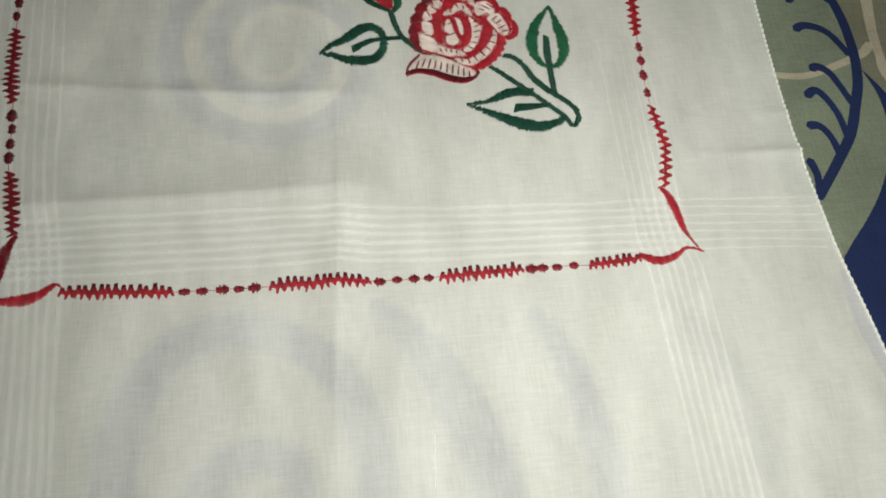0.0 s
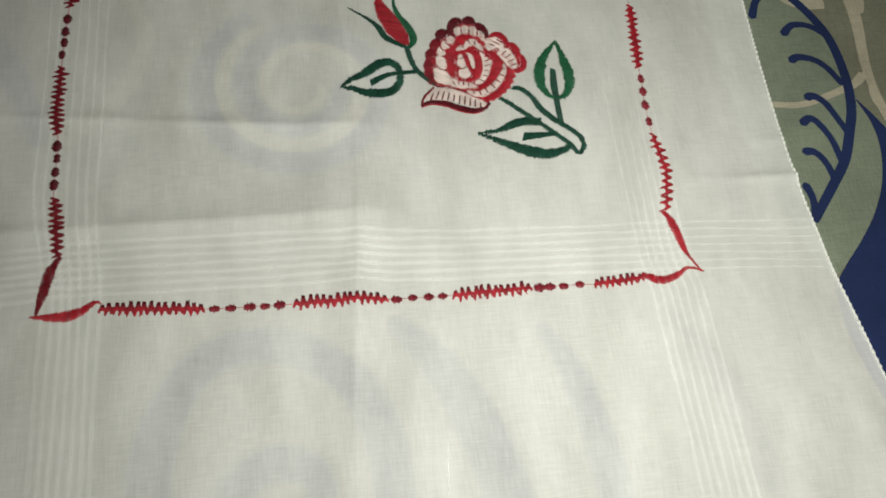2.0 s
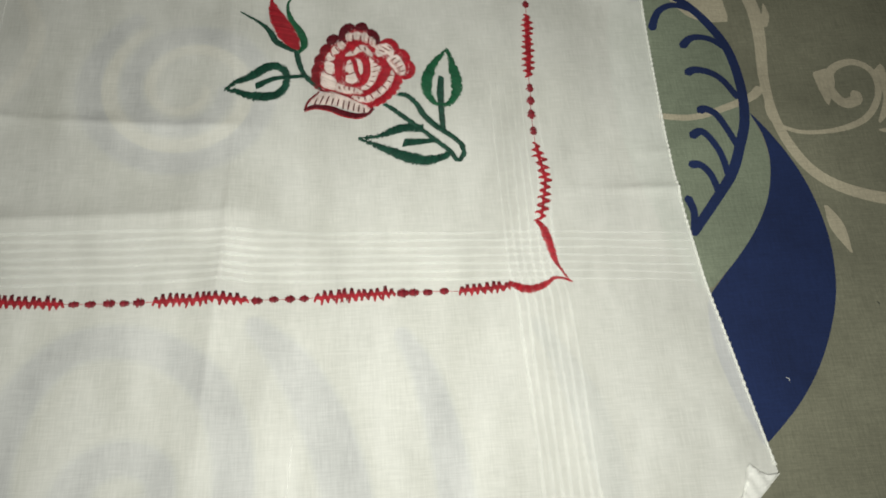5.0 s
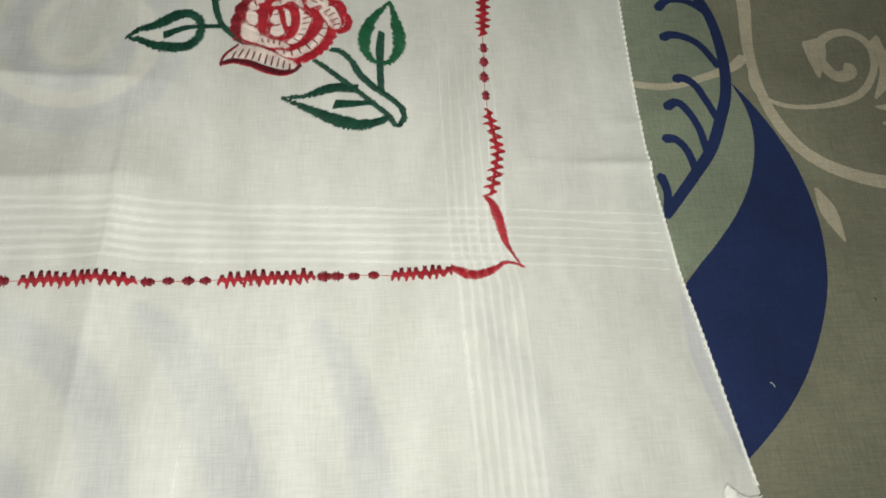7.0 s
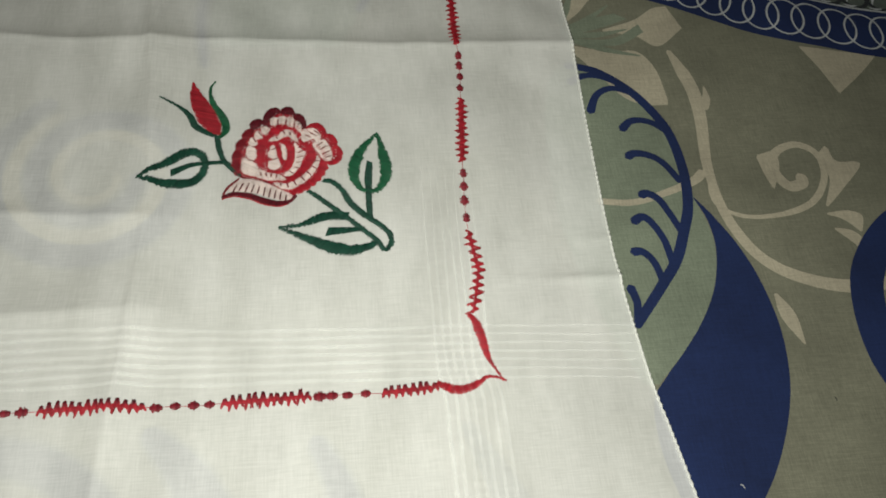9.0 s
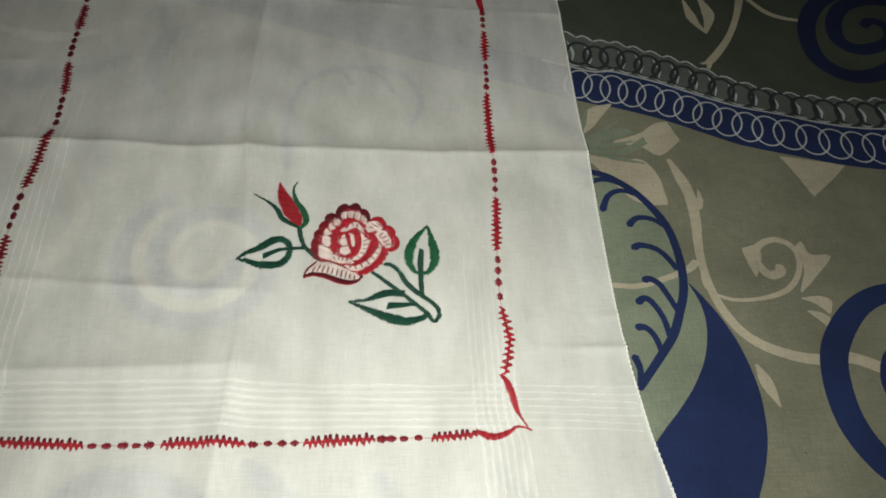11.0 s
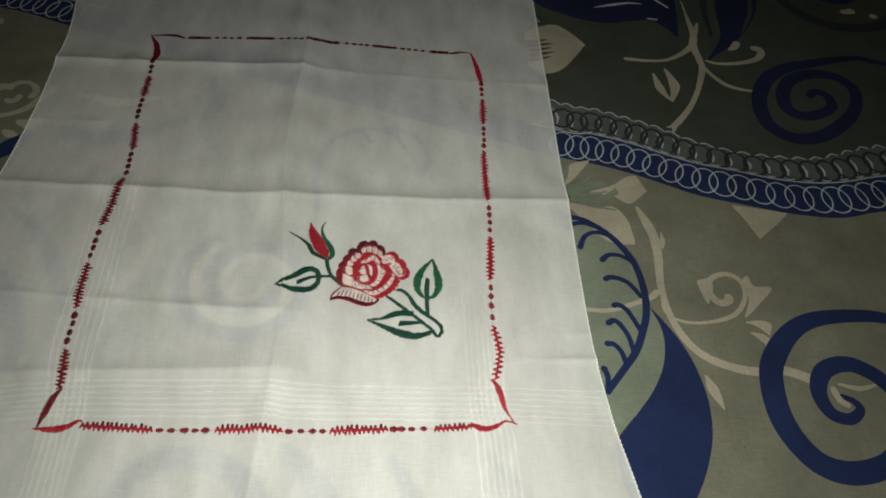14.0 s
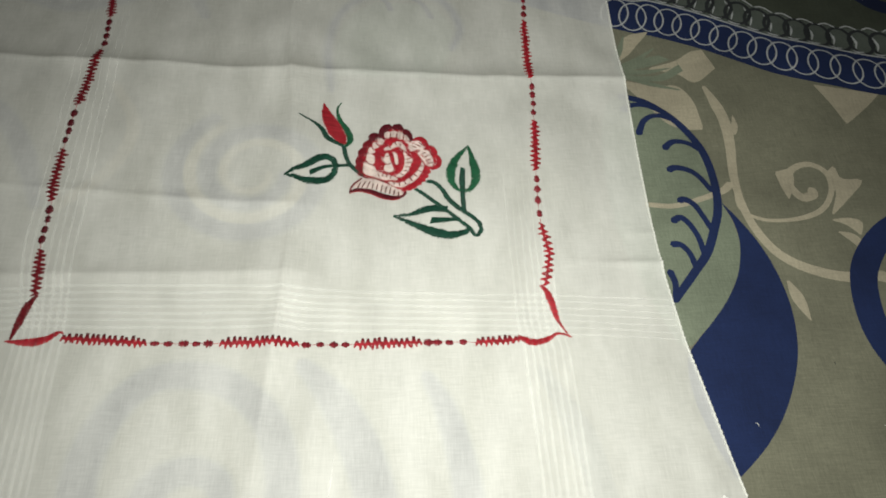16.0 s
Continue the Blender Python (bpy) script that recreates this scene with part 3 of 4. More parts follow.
patch("hidden_sage", [(176, 210), (175, 240), (184, 272), (204, 290)], [(250, 210), (262, 240), (264, 266), (250, 290)], SAGE, 0.25, "sage green printed leaf", n=24, m=6)
faint("hidden_plume", [(173, 194), (169, 239), (177, 276), (198, 296), (234, 301), (259, 293), (270, 265), (262, 239)], [3.5, 5, 5, 5, 5, 5, 5, 3.5], "navy blue printed stem", NAVY)
for pts in ([(200, 298), (212, 292), (217, 280)], [(224, 300), (240, 292), (249, 273)], [(240, 301), (256, 296), (265, 284)]):
    ink("plume_barb", pts, [4, 4, 5], NAVY, 0.36)
faint("hidden_leaf", [(-84, 150), (-60, 120), (-40, 84), (-30, 40)], [4, 12, 14, 5], "navy blue printed leaf")
faint("hidden_leaf", [(-78, 196), (-46, 168), (-22, 128), (-8, 90)], [4, 10, 12, 4])
faint("hidden_leaf", [(-66, 292), (-30, 282), (10, 290), (46, 312)], [10, 18, 16, 6], "navy blue printed leaf")
ink("hidden_leaf", [(-60, 340), (-20, 330), (16, 340)], [6, 12, 5], CREAM, 0.32)
faint("hidden_leaf", [(60, 372), (70, 340), (64, 300), (76, 268)], [5, 14, 12, 4])
faint("hidden_leaf", [(-70, -20), (-44, -60), (-30, -110)], [6, 14, 10])
ink("hidden_leaf", [(300, -20), (318, -60), (330, -112)], [6, 18, 14], BLUR_OUTER, 0.28)
ink("hidden_vine", [(0, 90), (30, 120), (40, 160), (20, 200)], [8, 9, 9, 6], DULL_CREAM, 0.3)

# ---------------------------------------------------------------- the white pillow cover
EDGE_L = [(-118, -140), (-110, -60), (-102, 60), (-97, 207), (-91, 303), (-91, 390), (-93, 449), (-106, 545)]
EDGE_R = [(420, -160), (406, -101), (396, -34), (391.5, 0), (388.5, 50), (388.5, 90), (392, 211), (396, 368), (402, 534)]
lq, rq = along(EDGE_L, 2.0)[0], along(EDGE_R, 2.0)[0]


def edge_x(side, y):
    x = np.interp(y, side[:, 1], side[:, 0])
    return np.where(y < -101, np.minimum(x, 406 + (y + 101) * 1.08), x) if side is rq else x


def top_y(u):
    return 547 - 9 * np.sin(u * 1.7) + 1.5 * np.sin(u * 9) + 14 * np.clip((u - 0.93) / 0.07, 0, 1) ** 2


vs = np.linspace(0, 1, 390)
us = np.linspace(0, 1, 280)
U, V = np.meshgrid(us, vs, indexing="ij")
CY = -131 + V * (top_y(U) + 131)
CX = edge_x(lq, CY) * (1 - U) + edge_x(rq, CY) * U
cover = sheet_of("pillow_cover", np.stack([CX, CY], axis=2), cover_h, 0.0, LAWN, None)
tagged(cover, "sheer white cotton pillow cover embroidered with a red rose", "pillow cover")

# hem with its whipped edge on three sides
for name, pts, inward in (("side_hem", [(edge_x(rq, y), y) for y in np.arange(-98, 534, 12.0)], 1),
                          ("side_hem", [(edge_x(lq, y), y) for y in np.arange(-128, 542, 12.0)], -1),
                          ("top_hem", [(x, top_y((x + 106) / 508)) for x in np.arange(-104, 403, 12.0)], -1)):
    q, s = along(pts, 1.5)
    nrm = sides(q)[1] * inward
    k = np.array([-0.1, 0.4, 0.8, 1.1, 1.4])
    hem = sheet_of(name, q[:, None, :] + nrm[:, None, :] * k[None, :, None], cover_h, 0.22, HEM, cover, "doubled white hem")
    q, s = along(pts, 0.45)
    d, nrm = sides(q)
    turn = np.linspace(0, 2 * math.pi, 8, endpoint=False)
    r = 0.58 + 0.19 * np.sin(2 * math.pi * s / 3.3 + 1.1 * np.sin(s * 0.21)) + 0.09 * np.sin(s * 1.7) * np.sin(s * 0.13)
    rows = []
    for i in range(len(q)):
        z = float(cover_h(q[i, 0] / 1000, q[i, 1] / 1000)) * 1000 + 0.1
        for a in turn:
            o = nrm[i] * r[i] * math.cos(a)
            rows.append(((q[i, 0] + o[0]) / 1000, (q[i, 1] + o[1]) / 1000, (z + r[i] * math.sin(a)) / 1000))
    faces = [(i * 8 + j, i * 8 + (j + 1) % 8, (i + 1) * 8 + (j + 1) % 8, (i + 1) * 8 + j) for i in range(len(q) - 1) for j in range(8)]
    mesh_object("whipped_edge", rows, faces, CORD, hem, "bead-like white overcast edge")


# corner of the cover turned up over itself
def flap_h(x, y):
    t = np.clip(((0.401 - x) * 0.55 + (y + 0.112) * 0.83) / 0.018, 0, 1)
    return cover_h(x, y) + 0.0008 + 0.0030 * np.sin(t * math.pi * 0.85) + 0.0007 * np.sin(900 * x + 500 * y) * t + 0.0004 * np.sin(1700 * y - 700 * x) * np.sqrt(t)


flap = loft("turned_corner", [(405, -102), (399, -102.6), (394.5, -100.5), (391, -97.2)], [(404, -103), (397, -109), (387, -117.5), (381, -117)], flap_h, 0.0, LAWN, cover, "white corner turned up over itself", n=30, m=14)
loft("corner_lip", [(391, -97.2), (388, -101), (385.5, -108), (381, -117)], [(392.2, -98.2), (389.4, -102), (386.9, -108.5), (382.5, -116.8)], flap_h, 0.35, HEM, cover, n=18, m=4)

# bands of thicker threads woven along two sides and across
for k in range(7):
    pts = []
    for x in np.arange(-98, 389, 9.0):
        c = 20 - 0.045 * max(0.0, x - 145) + (0.05 * (x - 10) if x < 10 else 0) + 0.9 * math.sin(x * 0.021 + 1)
        pts.append((x, c + (k - 3) * (4.35 + 0.15 * math.sin(x * 0.02)) + 0.25 * math.sin(x * 0.09 + k * 2)))
    stroke("woven_stripe", pts, [1.7, 2.1, 1.8, 2.0, 1.8, 1.4, 0.9], cover_h, 0.1, LAWN_BAND, cover, step=3, cap=False)
for k in range(7):
    stroke("woven_stripe", [(289.5 + 4.3 * k + 3.2 * float(soft(-y, -12, 12)) + 0.3 * math.sin(y * 0.06 + k * 1.7) + (0.012 * y if y > 0 else -0.012 * y), y) for y in np.arange(-130, 134, 12.0)],
           [1.8, 2.0, 1.8, 1.5, 0.9, 0.3], cover_h, 0.13, LAWN_BAND, cover, step=3, cap=False)
    stroke("woven_stripe", [(2 + 4.2 * k - (9 - 0.7 * k) * float(soft(y, 0, 70)) + 0.3 * math.sin(y * 0.06 + k * 1.3) - 0.01 * y, y) for y in np.arange(-130, 290, 12.0)],
           [1.9, 2.1, 1.9, 1.7, 1.2, 0.8, 0.3], cover_h, 0.13, LAWN_BAND, cover, step=3, cap=False)
stroke("pulled_thread", [(182, -70), (180.5, -84), (179, -100)], [0.2, 0.6, 0.3], cover_h, 0.2, LAWN_BAND, cover, "loose white thread in the weave")

# ---------------------------------------------------------------- the red stitched frame


def side_at(path, axis, v):
    p = np.array(path, float)
    w = np.interp(v, p[:, axis], p[:, 1 - axis])
    return np.array([v, w] if axis == 0 else [w, v])


def zigzag(path, axis, a, b, high, thread, step, tips):
    """Zigzag stitching from a to b over a padded middle. tips: which side ends in stitches coloured dark as if shaded
    (1, -1 or 0 for none).
    """
    n = max(4, int(round((b - a) / step)))
    legs, dark = [], []
    across = np.array([0.0, 1.0]) if axis == 0 else np.array([1.0, 0.0])
    ahead = np.array([1.0, 0.0]) if axis == 0 else np.array([0.0, 1.0])
    pitch = (b - a) / n
    for k in range(n):
        c = a + (k + 0.5) * pitch + rng.uniform(-0.12, 0.12) * pitch
        h = high * (0.62 if k in (0, n - 1) else rng.uniform(0.8, 1.15))
        g = high * (0.62 if k in (0, n - 1) else rng.uniform(0.75, 1.1))
        lo, up = side_at(path, axis, c - 0.45 * pitch), side_at(path, axis, c + 0.05 * pitch)
        nx = side_at(path, axis, c + 0.55 * pitch)
        for j in range(4):
            o = ahead * (j - 1.5) * 0.34
            e = rng.uniform(-0.6, 0.35)
            legs.append((lo - across * (g + e) + o * 0.5, up + across * (h + e) + o))
            legs.append((up + across * (h * 0.8 + e) + o, nx - across * (g * 0.8 + e) + o * 0.6))
        if tips:
            for j in range(5):
                o = ahead * (j - 2) * 0.32
                dark.append((up + across * (h * 0.15 * tips) + o, up + across * ((h * 1.12 + rng.uniform(-0.4, 0.3)) * tips) + o))
    full = 0.85 if path is UPPER else 0.28 if path is BOTTOM else 0.22 if path is LEFT or a < 100 else 0.42
    for v in np.arange(a + 0.8, b - 0.8, 0.5):
        c, h = side_at(path, axis, v), high * full * rng.uniform(0.6, 1.3)
        legs.append((c - across * h - ahead * 0.6, c + across * h + ahead * 0.6))
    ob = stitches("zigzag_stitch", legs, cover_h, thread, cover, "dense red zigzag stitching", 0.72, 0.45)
    # shade on the tips, put into the colour of separate stitches
    if dark:
        stitches("shaded_tip_stitch", dark, cover_h, MAROON, ob, "red stitch tips, shade put into the colour", 0.45, 0.62)


def dot(path, axis, v, size):
    c = side_at(path, axis, v) + np.array([rng.uniform(-0.3, 0.3), rng.uniform(-0.3, 0.3)])
    size *= rng.uniform(0.85, 1.1)
    ends = []
    for k in np.linspace(-1, 1, 11):
        half = size * 0.95 * math.sqrt(max(0.3, 1 - abs(k) ** 3)) * rng.uniform(0.65, 1.2)
        if axis == 0:
            ends.append(((c[0] + k * size * 1.05, c[1] - half), (c[0] + k * size * 1.05, c[1] + half)))
        else:
            ends.append(((c[0] - half, c[1] + k * size * 1.05), (c[0] + half, c[1] + k * size * 1.05)))
    # left and top dots in maroon: shade of those sides put into the colour
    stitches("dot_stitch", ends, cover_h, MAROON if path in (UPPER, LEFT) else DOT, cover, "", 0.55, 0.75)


BORDER_RED = silk("deep_red_silk", (0.21, 0.009, 0.015), 0.4)
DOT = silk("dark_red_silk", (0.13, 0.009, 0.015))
BOTTOM = [(0, 0), (27, 0.3), (74, -3), (160, -4.8), (200, -4.5), (232, -4), (262, -4.5), (290, -3), (321, -2)]
RIGHT = [(320, -2), (310, 33), (315.5, 56), (313, 78), (312.5, 92), (314, 120), (318, 165), (320, 190), (320, 225), (321, 259), (323, 283), (324.5, 305), (327, 350), (328, 375), (321, 426)]
LEFT = [(0, 0), (6.5, 27), (4, 49), (1.5, 65), (1, 92), (-1, 106), (-1, 146), (0.5, 178), (6, 226), (7, 242), (5, 275), (2, 299), (0.5, 321), (0.5, 380), (0, 406), (-10, 435)]
UPPER = [(-10, 435), (24, 434.5), (80, 436), (134, 436), (188, 433), (240, 430.5), (275, 427), (300, 425), (321, 426)]
for path, axis, zigs, dots, high, size in (
        (BOTTOM, 0, ((27, 74), (115, 160), (192, 231), (263, 289)), (79, 86.5, 95, 102, 109, 164, 172, 180, 187, 235, 241, 248, 256), 3.4, 2.25),
        (RIGHT, 1, ((33, 80), (124, 169), (209, 275), (313, 350)), (88, 98.5, 108, 116, 177, 186, 194, 202, 282, 290, 298, 306, 357, 365, 373), 3.8, 2.45),
        (LEFT, 1, ((28, 60), (96, 138), (176, 229), (266, 301), (340, 370)), (67, 74.5, 82, 89.5, 145, 153, 160, 168, 237, 245, 253, 260, 310, 318, 326, 334, 376, 383, 390), 3.9, 2.5),
        (UPPER, 0, ((27, 50), (86, 115), (148, 183), (217, 243), (277, 298)), (56, 64, 71, 79, 122, 129.5, 136.5, 143, 190, 197.5, 205, 211, 249, 256, 263, 270), 2.5, 2.1)):
    for a, b in zigs:
        # left and top sides: shading of the red thread put into darker silks
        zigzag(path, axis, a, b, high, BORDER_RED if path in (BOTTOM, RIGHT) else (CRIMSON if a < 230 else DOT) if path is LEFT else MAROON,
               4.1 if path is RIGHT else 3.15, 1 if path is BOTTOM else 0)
    for v in dots:
        dot(path, axis, v, size)
    lo, hi = zigs[0][0], zigs[-1][1]
    line = [side_at(path, axis, v) + (rng.uniform(-0.3, 0.3), rng.uniform(-0.3, 0.3)) for v in np.arange(lo, hi, 4.0)]
    stitches("running_thread", list(zip(line[:-1], line[1:])), cover_h, RED, cover, "thin red running thread", 0.4, 0.2)

# slender leaves that close the frame at its corners
for k, (pts, l, r) in enumerate((
        ([(-3, -1), (9, -1.4), (18, 0.2), (25, 4.2), (28, 3)], [0.3, 1.3, 1.6, 1.0, 0.3], [0.3, 2.0, 3.4, 2.4, 0.4]),
        ([(321.5, -2), (314, 0.4), (307, -2.6), (299, -4.2), (289, -1.6)], [0.3, 0.6, 2.2, 2.8, 1.0], [0.3, 0.8, 1.0, 1.2, 1.6]),
        ([(320.5, -2), (315, 9), (313, 21), (311, 29), (307, 33.5)], [0.3, 0.8, 2.4, 2.8, 1.0], [0.3, 0.7, 1.6, 1.4, 0.6]),
        ([(321, 426), (325, 405), (327, 388), (328, 374)], [0.4, 1.8, 2.6, 1.6], [0.4, 1.8, 2.6, 1.6]),
        ([(-1, -2), (2, 10), (4, 20), (8, 28)], [0.3, 2.2, 2.6, 1.0], [0.3, 1.8, 2.4, 0.8]),
        ([(-10, 436), (-2, 420), (1, 404), (0, 390)], [0.4, 2.4, 3.2, 2.0], [0.4, 2.2, 3.0, 2.0]),
        ([(-10, 435.5), (4, 437.5), (15, 437.2), (24, 433)], [0.3, 1.2, 1.8, 0.8], [0.3, 1.2, 2.2, 0.8]),
        ([(321, 426), (310, 426.5), (301, 424.5), (296, 425)], [0.3, 1.0, 1.8, 0.8], [0.3, 1.2, 1.6, 0.8]))):
    # left and top leaves get their shade from darker thread colours
    satin("corner_leaf", pts, [1.15 * w for w in l], [1.15 * w for w in r], RED if k < 4 else CRIMSON if k < 6 else MAROON, cover, "red satin-stitched corner leaf", slant=0.25, jag=0.3)

# ---------------------------------------------------------------- the rose


def fill(name, outline, lean, material, parent, label="", pitch=0.45, jag=0.3, thick=0.6, rise=0.3, base=0.12, split=0):
    """Flat satin filling of an outline: threads laid side by side along one direction (degrees), cut ragged at the outline."""
    p = along(outline, 0.4, closed=True)[0]
    c, s = math.cos(math.radians(lean)), math.sin(math.radians(lean))
    a, b = p[:, 0] * c + p[:, 1] * s, -p[:, 0] * s + p[:, 1] * c
    ends = []
    for v in np.arange(b.min() + 0.2, b.max(), pitch):
        k = np.nonzero((b[:-1] - v) * (b[1:] - v) < 0)[0]
        cut = sorted(a[k] + (a[k + 1] - a[k]) * (v - b[k]) / (b[k + 1] - b[k]))
        for lo, hi in zip(cut[0::2], cut[1::2]):
            lo, hi = lo - rng.uniform(-0.4, 1) * jag, hi + rng.uniform(-0.4, 1) * jag
            n = max(1, int((hi - lo) / split)) if split else 1
            at = [lo + (hi - lo) * (i + (rng.uniform(-0.25, 0.25) if 0 < i < n else 0)) / n for i in range(n + 1)]
            for x0, x1 in zip(at[:-1], at[1:]):
                if x1 - x0 > 0.4:
                    ends.append(((x0 * c - v * s, x0 * s + v * c), (x1 * c - v * s, x1 * s + v * c)))
    return stitches(name, ends, cover_h, material, parent, label, thick, rise, base)


rose = fill("rose", [(193.1, 120.2), (193.2, 128), (195.2, 135.9), (198.4, 142.6), (202.3, 148.6), (207.2, 150.9), (211.2, 157.4), (216.6, 159.7), (223.2, 157.8), (227.5, 151), (231.3, 148.4), (237.3, 147.4), (240.7, 142.3), (244.6, 138.1), (245.5, 129.9), (242.2, 125.3), (240.2, 119.8), (236.7, 113.7), (230.8, 108.1), (224.8, 105), (217.8, 106.8), (208.7, 112.6), (198.9, 115.7)],
            70, RED, cover, "red and white satin-stitched rose", jag=0.5, rise=0.22, base=0.08, split=9)



def petal(points, left, right, material, teeth=(0, 0, 1), label="", **more):
    return satin("petal", points, left, right, material, rose, label, teeth=teeth, **more)


def pale(outline, lean, **more):
    return fill("petal_ground", outline, lean, PALE, rose, "off-white satin stitches", base=0.34, rise=0.2, thick=0.6, jag=0.45, **more)


# pale crescents of the petals on the red ground
pale([(210.6, 151.6), (210.6, 154.9), (212.5, 156.5), (214.8, 155.6), (214.7, 151.5), (212.5, 150.3)], 80)
pale([(214.8, 152.3), (214.8, 156), (217.3, 157.2), (219.2, 155.5), (219.1, 151.3), (216.7, 151)], 80)
pale([(219.1, 151.3), (219.2, 155.5), (222, 156.2), (223.7, 153.6), (223.6, 149.1), (220.9, 149.2)], 80)
pale([(223.9, 148.7), (224, 152.8), (226.1, 153.1), (227.7, 149.8), (227.5, 145.2), (225.6, 146.1)], 75)
pale([(206.6, 145.2), (205.6, 148.5), (207.8, 150.5), (210.1, 150), (210.2, 146.7), (208.6, 144.3)], 120)
pale([(203.3, 141.6), (202.3, 144.9), (204.5, 147.3), (206.3, 144.8), (206.4, 142.3)], 130)
pale([(200.6, 137.3), (199.2, 140.2), (201.1, 142.9), (203.3, 141.2), (203.7, 138.4)], 150)
pale([(199.5, 129.3), (198.2, 133.4), (198.9, 136.9), (201.5, 136.8), (203.6, 134), (203.5, 129.2), (202.3, 127.6)], 170)
pale([(196.4, 120.8), (195.9, 125.5), (197.2, 129), (200.1, 128.1), (203.7, 125.2), (205, 121.2), (204, 117.4), (199.5, 118.4)], 150)
pale([(204, 117.4), (205.4, 121.6), (208.5, 119.9), (212.3, 118.6), (215.8, 117.7), (219.4, 114.8), (216.7, 113.8), (210.8, 114.4), (206.4, 115.7)], 100)
pale([(210.2, 140.2), (211.7, 142.5), (214.8, 143.2), (216.5, 146), (219.7, 147.6), (222.8, 145.4), (224.8, 142.1), (225.4, 138.8), (222.9, 140.5), (220.5, 143), (217.8, 142.3), (214.9, 140.4), (212.2, 140.1)], 105)
pale([(211.1, 136.1), (212.9, 137.2), (213.9, 134.4), (214.5, 130.3), (216, 125.5), (216.4, 123.1), (213.5, 121.3), (210.4, 122.6), (210.1, 126.2), (211.9, 128.1), (209.9, 130.5)], 165)
pale([(216.6, 137.5), (218.5, 136.6), (219.4, 132.5), (219.2, 127.8), (217.9, 127.8), (217.3, 131.8)], 170)
pale([(223.7, 138), (225.5, 136.3), (227.2, 133.9), (229.3, 131.8), (228.1, 127.4), (226.7, 123.5), (223.8, 118.9), (220.9, 116.7), (218.1, 117.6), (221, 120.6), (223.1, 124.4), (224.2, 128.4), (224.1, 133.2)], 30)
pale([(235.7, 129.5), (236.9, 127.9), (236.7, 123.9), (234.4, 119.3), (231.2, 114.7), (226.8, 111), (222.6, 108.5), (218.1, 108.7), (215, 110.4), (212.6, 112.4), (215.9, 112.6), (219.7, 112.1), (223.9, 113.8), (228.2, 117.2), (232.1, 121.7), (234.6, 125.6)], 60)
pale([(227.2, 142), (228.4, 146.8), (231.3, 148.4), (234, 147.9), (237, 144.9), (237.9, 141.6), (236.2, 138.4), (233.8, 140.9), (230.9, 139.8), (228.8, 138.6)], 150)
pale([(233.3, 136.9), (236.3, 139.2), (239.7, 139.9), (242, 136.5), (243.7, 131.6), (243.2, 127.2), (240.6, 125.3), (238.2, 127.8), (236.6, 131.1), (234.9, 133.6)], 150)
# dark scalloped outer petals
petal([(207.1, 150.1), (207.3, 155.9), (209.6, 161.2), (213.8, 162.8), (216.2, 159.8)], [0.6, 0.9, 0.9, 0.6], [2.4, 4.2, 4.2, 2.4], MAROON, (8, 1.5, -1), "dark maroon scalloped petal edge")
petal([(215.6, 159.8), (217.9, 162.7), (221.4, 163), (223.6, 158.7)], [0.6, 0.9, 0.9, 0.6], [2.4, 4.2, 4.2, 2.4], MAROON, (8, 1.5, -1), "dark maroon scalloped petal edge")
petal([(222.9, 158.3), (226, 158.2), (228.9, 154.3), (229.6, 148)], [0.6, 0.9, 0.9, 0.6], [2.4, 4.2, 4.2, 2.4], MAROON, (8, 1.5, -1), "dark maroon scalloped petal edge")
petal([(200.3, 148.7), (200.3, 152.8), (203.6, 155.2), (208.1, 153.3)], [0.6, 0.9, 0.9, 0.6], [2.4, 4.6, 4.6, 2.4], MAROON, (8, 1.5, -1), "dark maroon scalloped petal edge")
petal([(196, 141.5), (196.3, 145.5), (199.3, 148.7), (201.9, 148.6)], [0.6, 0.9, 0.9, 0.6], [2.2, 4.4, 4.4, 2.2], CRIMSON, (8, 1.5, -1), "dark crimson scalloped petal edge")
petal([(193.4, 134.4), (193, 138.4), (195.3, 141.9), (197.7, 142.2)], [0.6, 0.9, 0.9, 0.6], [2.2, 4.4, 4.4, 2.2], CRIMSON, (8, 1.5, -1), "dark crimson scalloped petal edge")
petal([(191.8, 127.3), (191.5, 131.2), (193.1, 134.8), (195.1, 135.1)], [0.6, 0.9, 0.9, 0.6], [2.2, 4.4, 4.4, 2.2], CRIMSON, (8, 1.5, -1), "dark crimson scalloped petal edge")
petal([(193.3, 118.6), (191.4, 123), (191.4, 126.9), (192.9, 128.8)], [0.6, 0.9, 0.9, 0.6], [2.2, 4.4, 4.4, 2.2], CRIMSON, (8, 1.5, -1), "dark crimson scalloped petal edge")
petal([(229, 146), (231.5, 150), (236.1, 151.1), (239.7, 147.7), (240.6, 143.5)], [0.6, 0.9, 0.9, 0.6], [1.8, 2.6, 2.6, 1.8], RED, (8, 1.2, -1), "red scalloped petal edge")
petal([(239.6, 144), (243.3, 143.4), (245.8, 139.6), (246.2, 134.7)], [0.6, 0.9, 0.9, 0.6], [1.8, 2.6, 2.6, 1.8], RED, (8, 1.2, -1), "red scalloped petal edge")
petal([(245.7, 136.4), (248.3, 133), (248.2, 127.4), (245.1, 124), (242, 123.3)], [0.6, 0.9, 0.9, 0.6], [1.8, 2.6, 2.6, 1.8], RED, (8, 1.2, -1), "red scalloped petal edge")
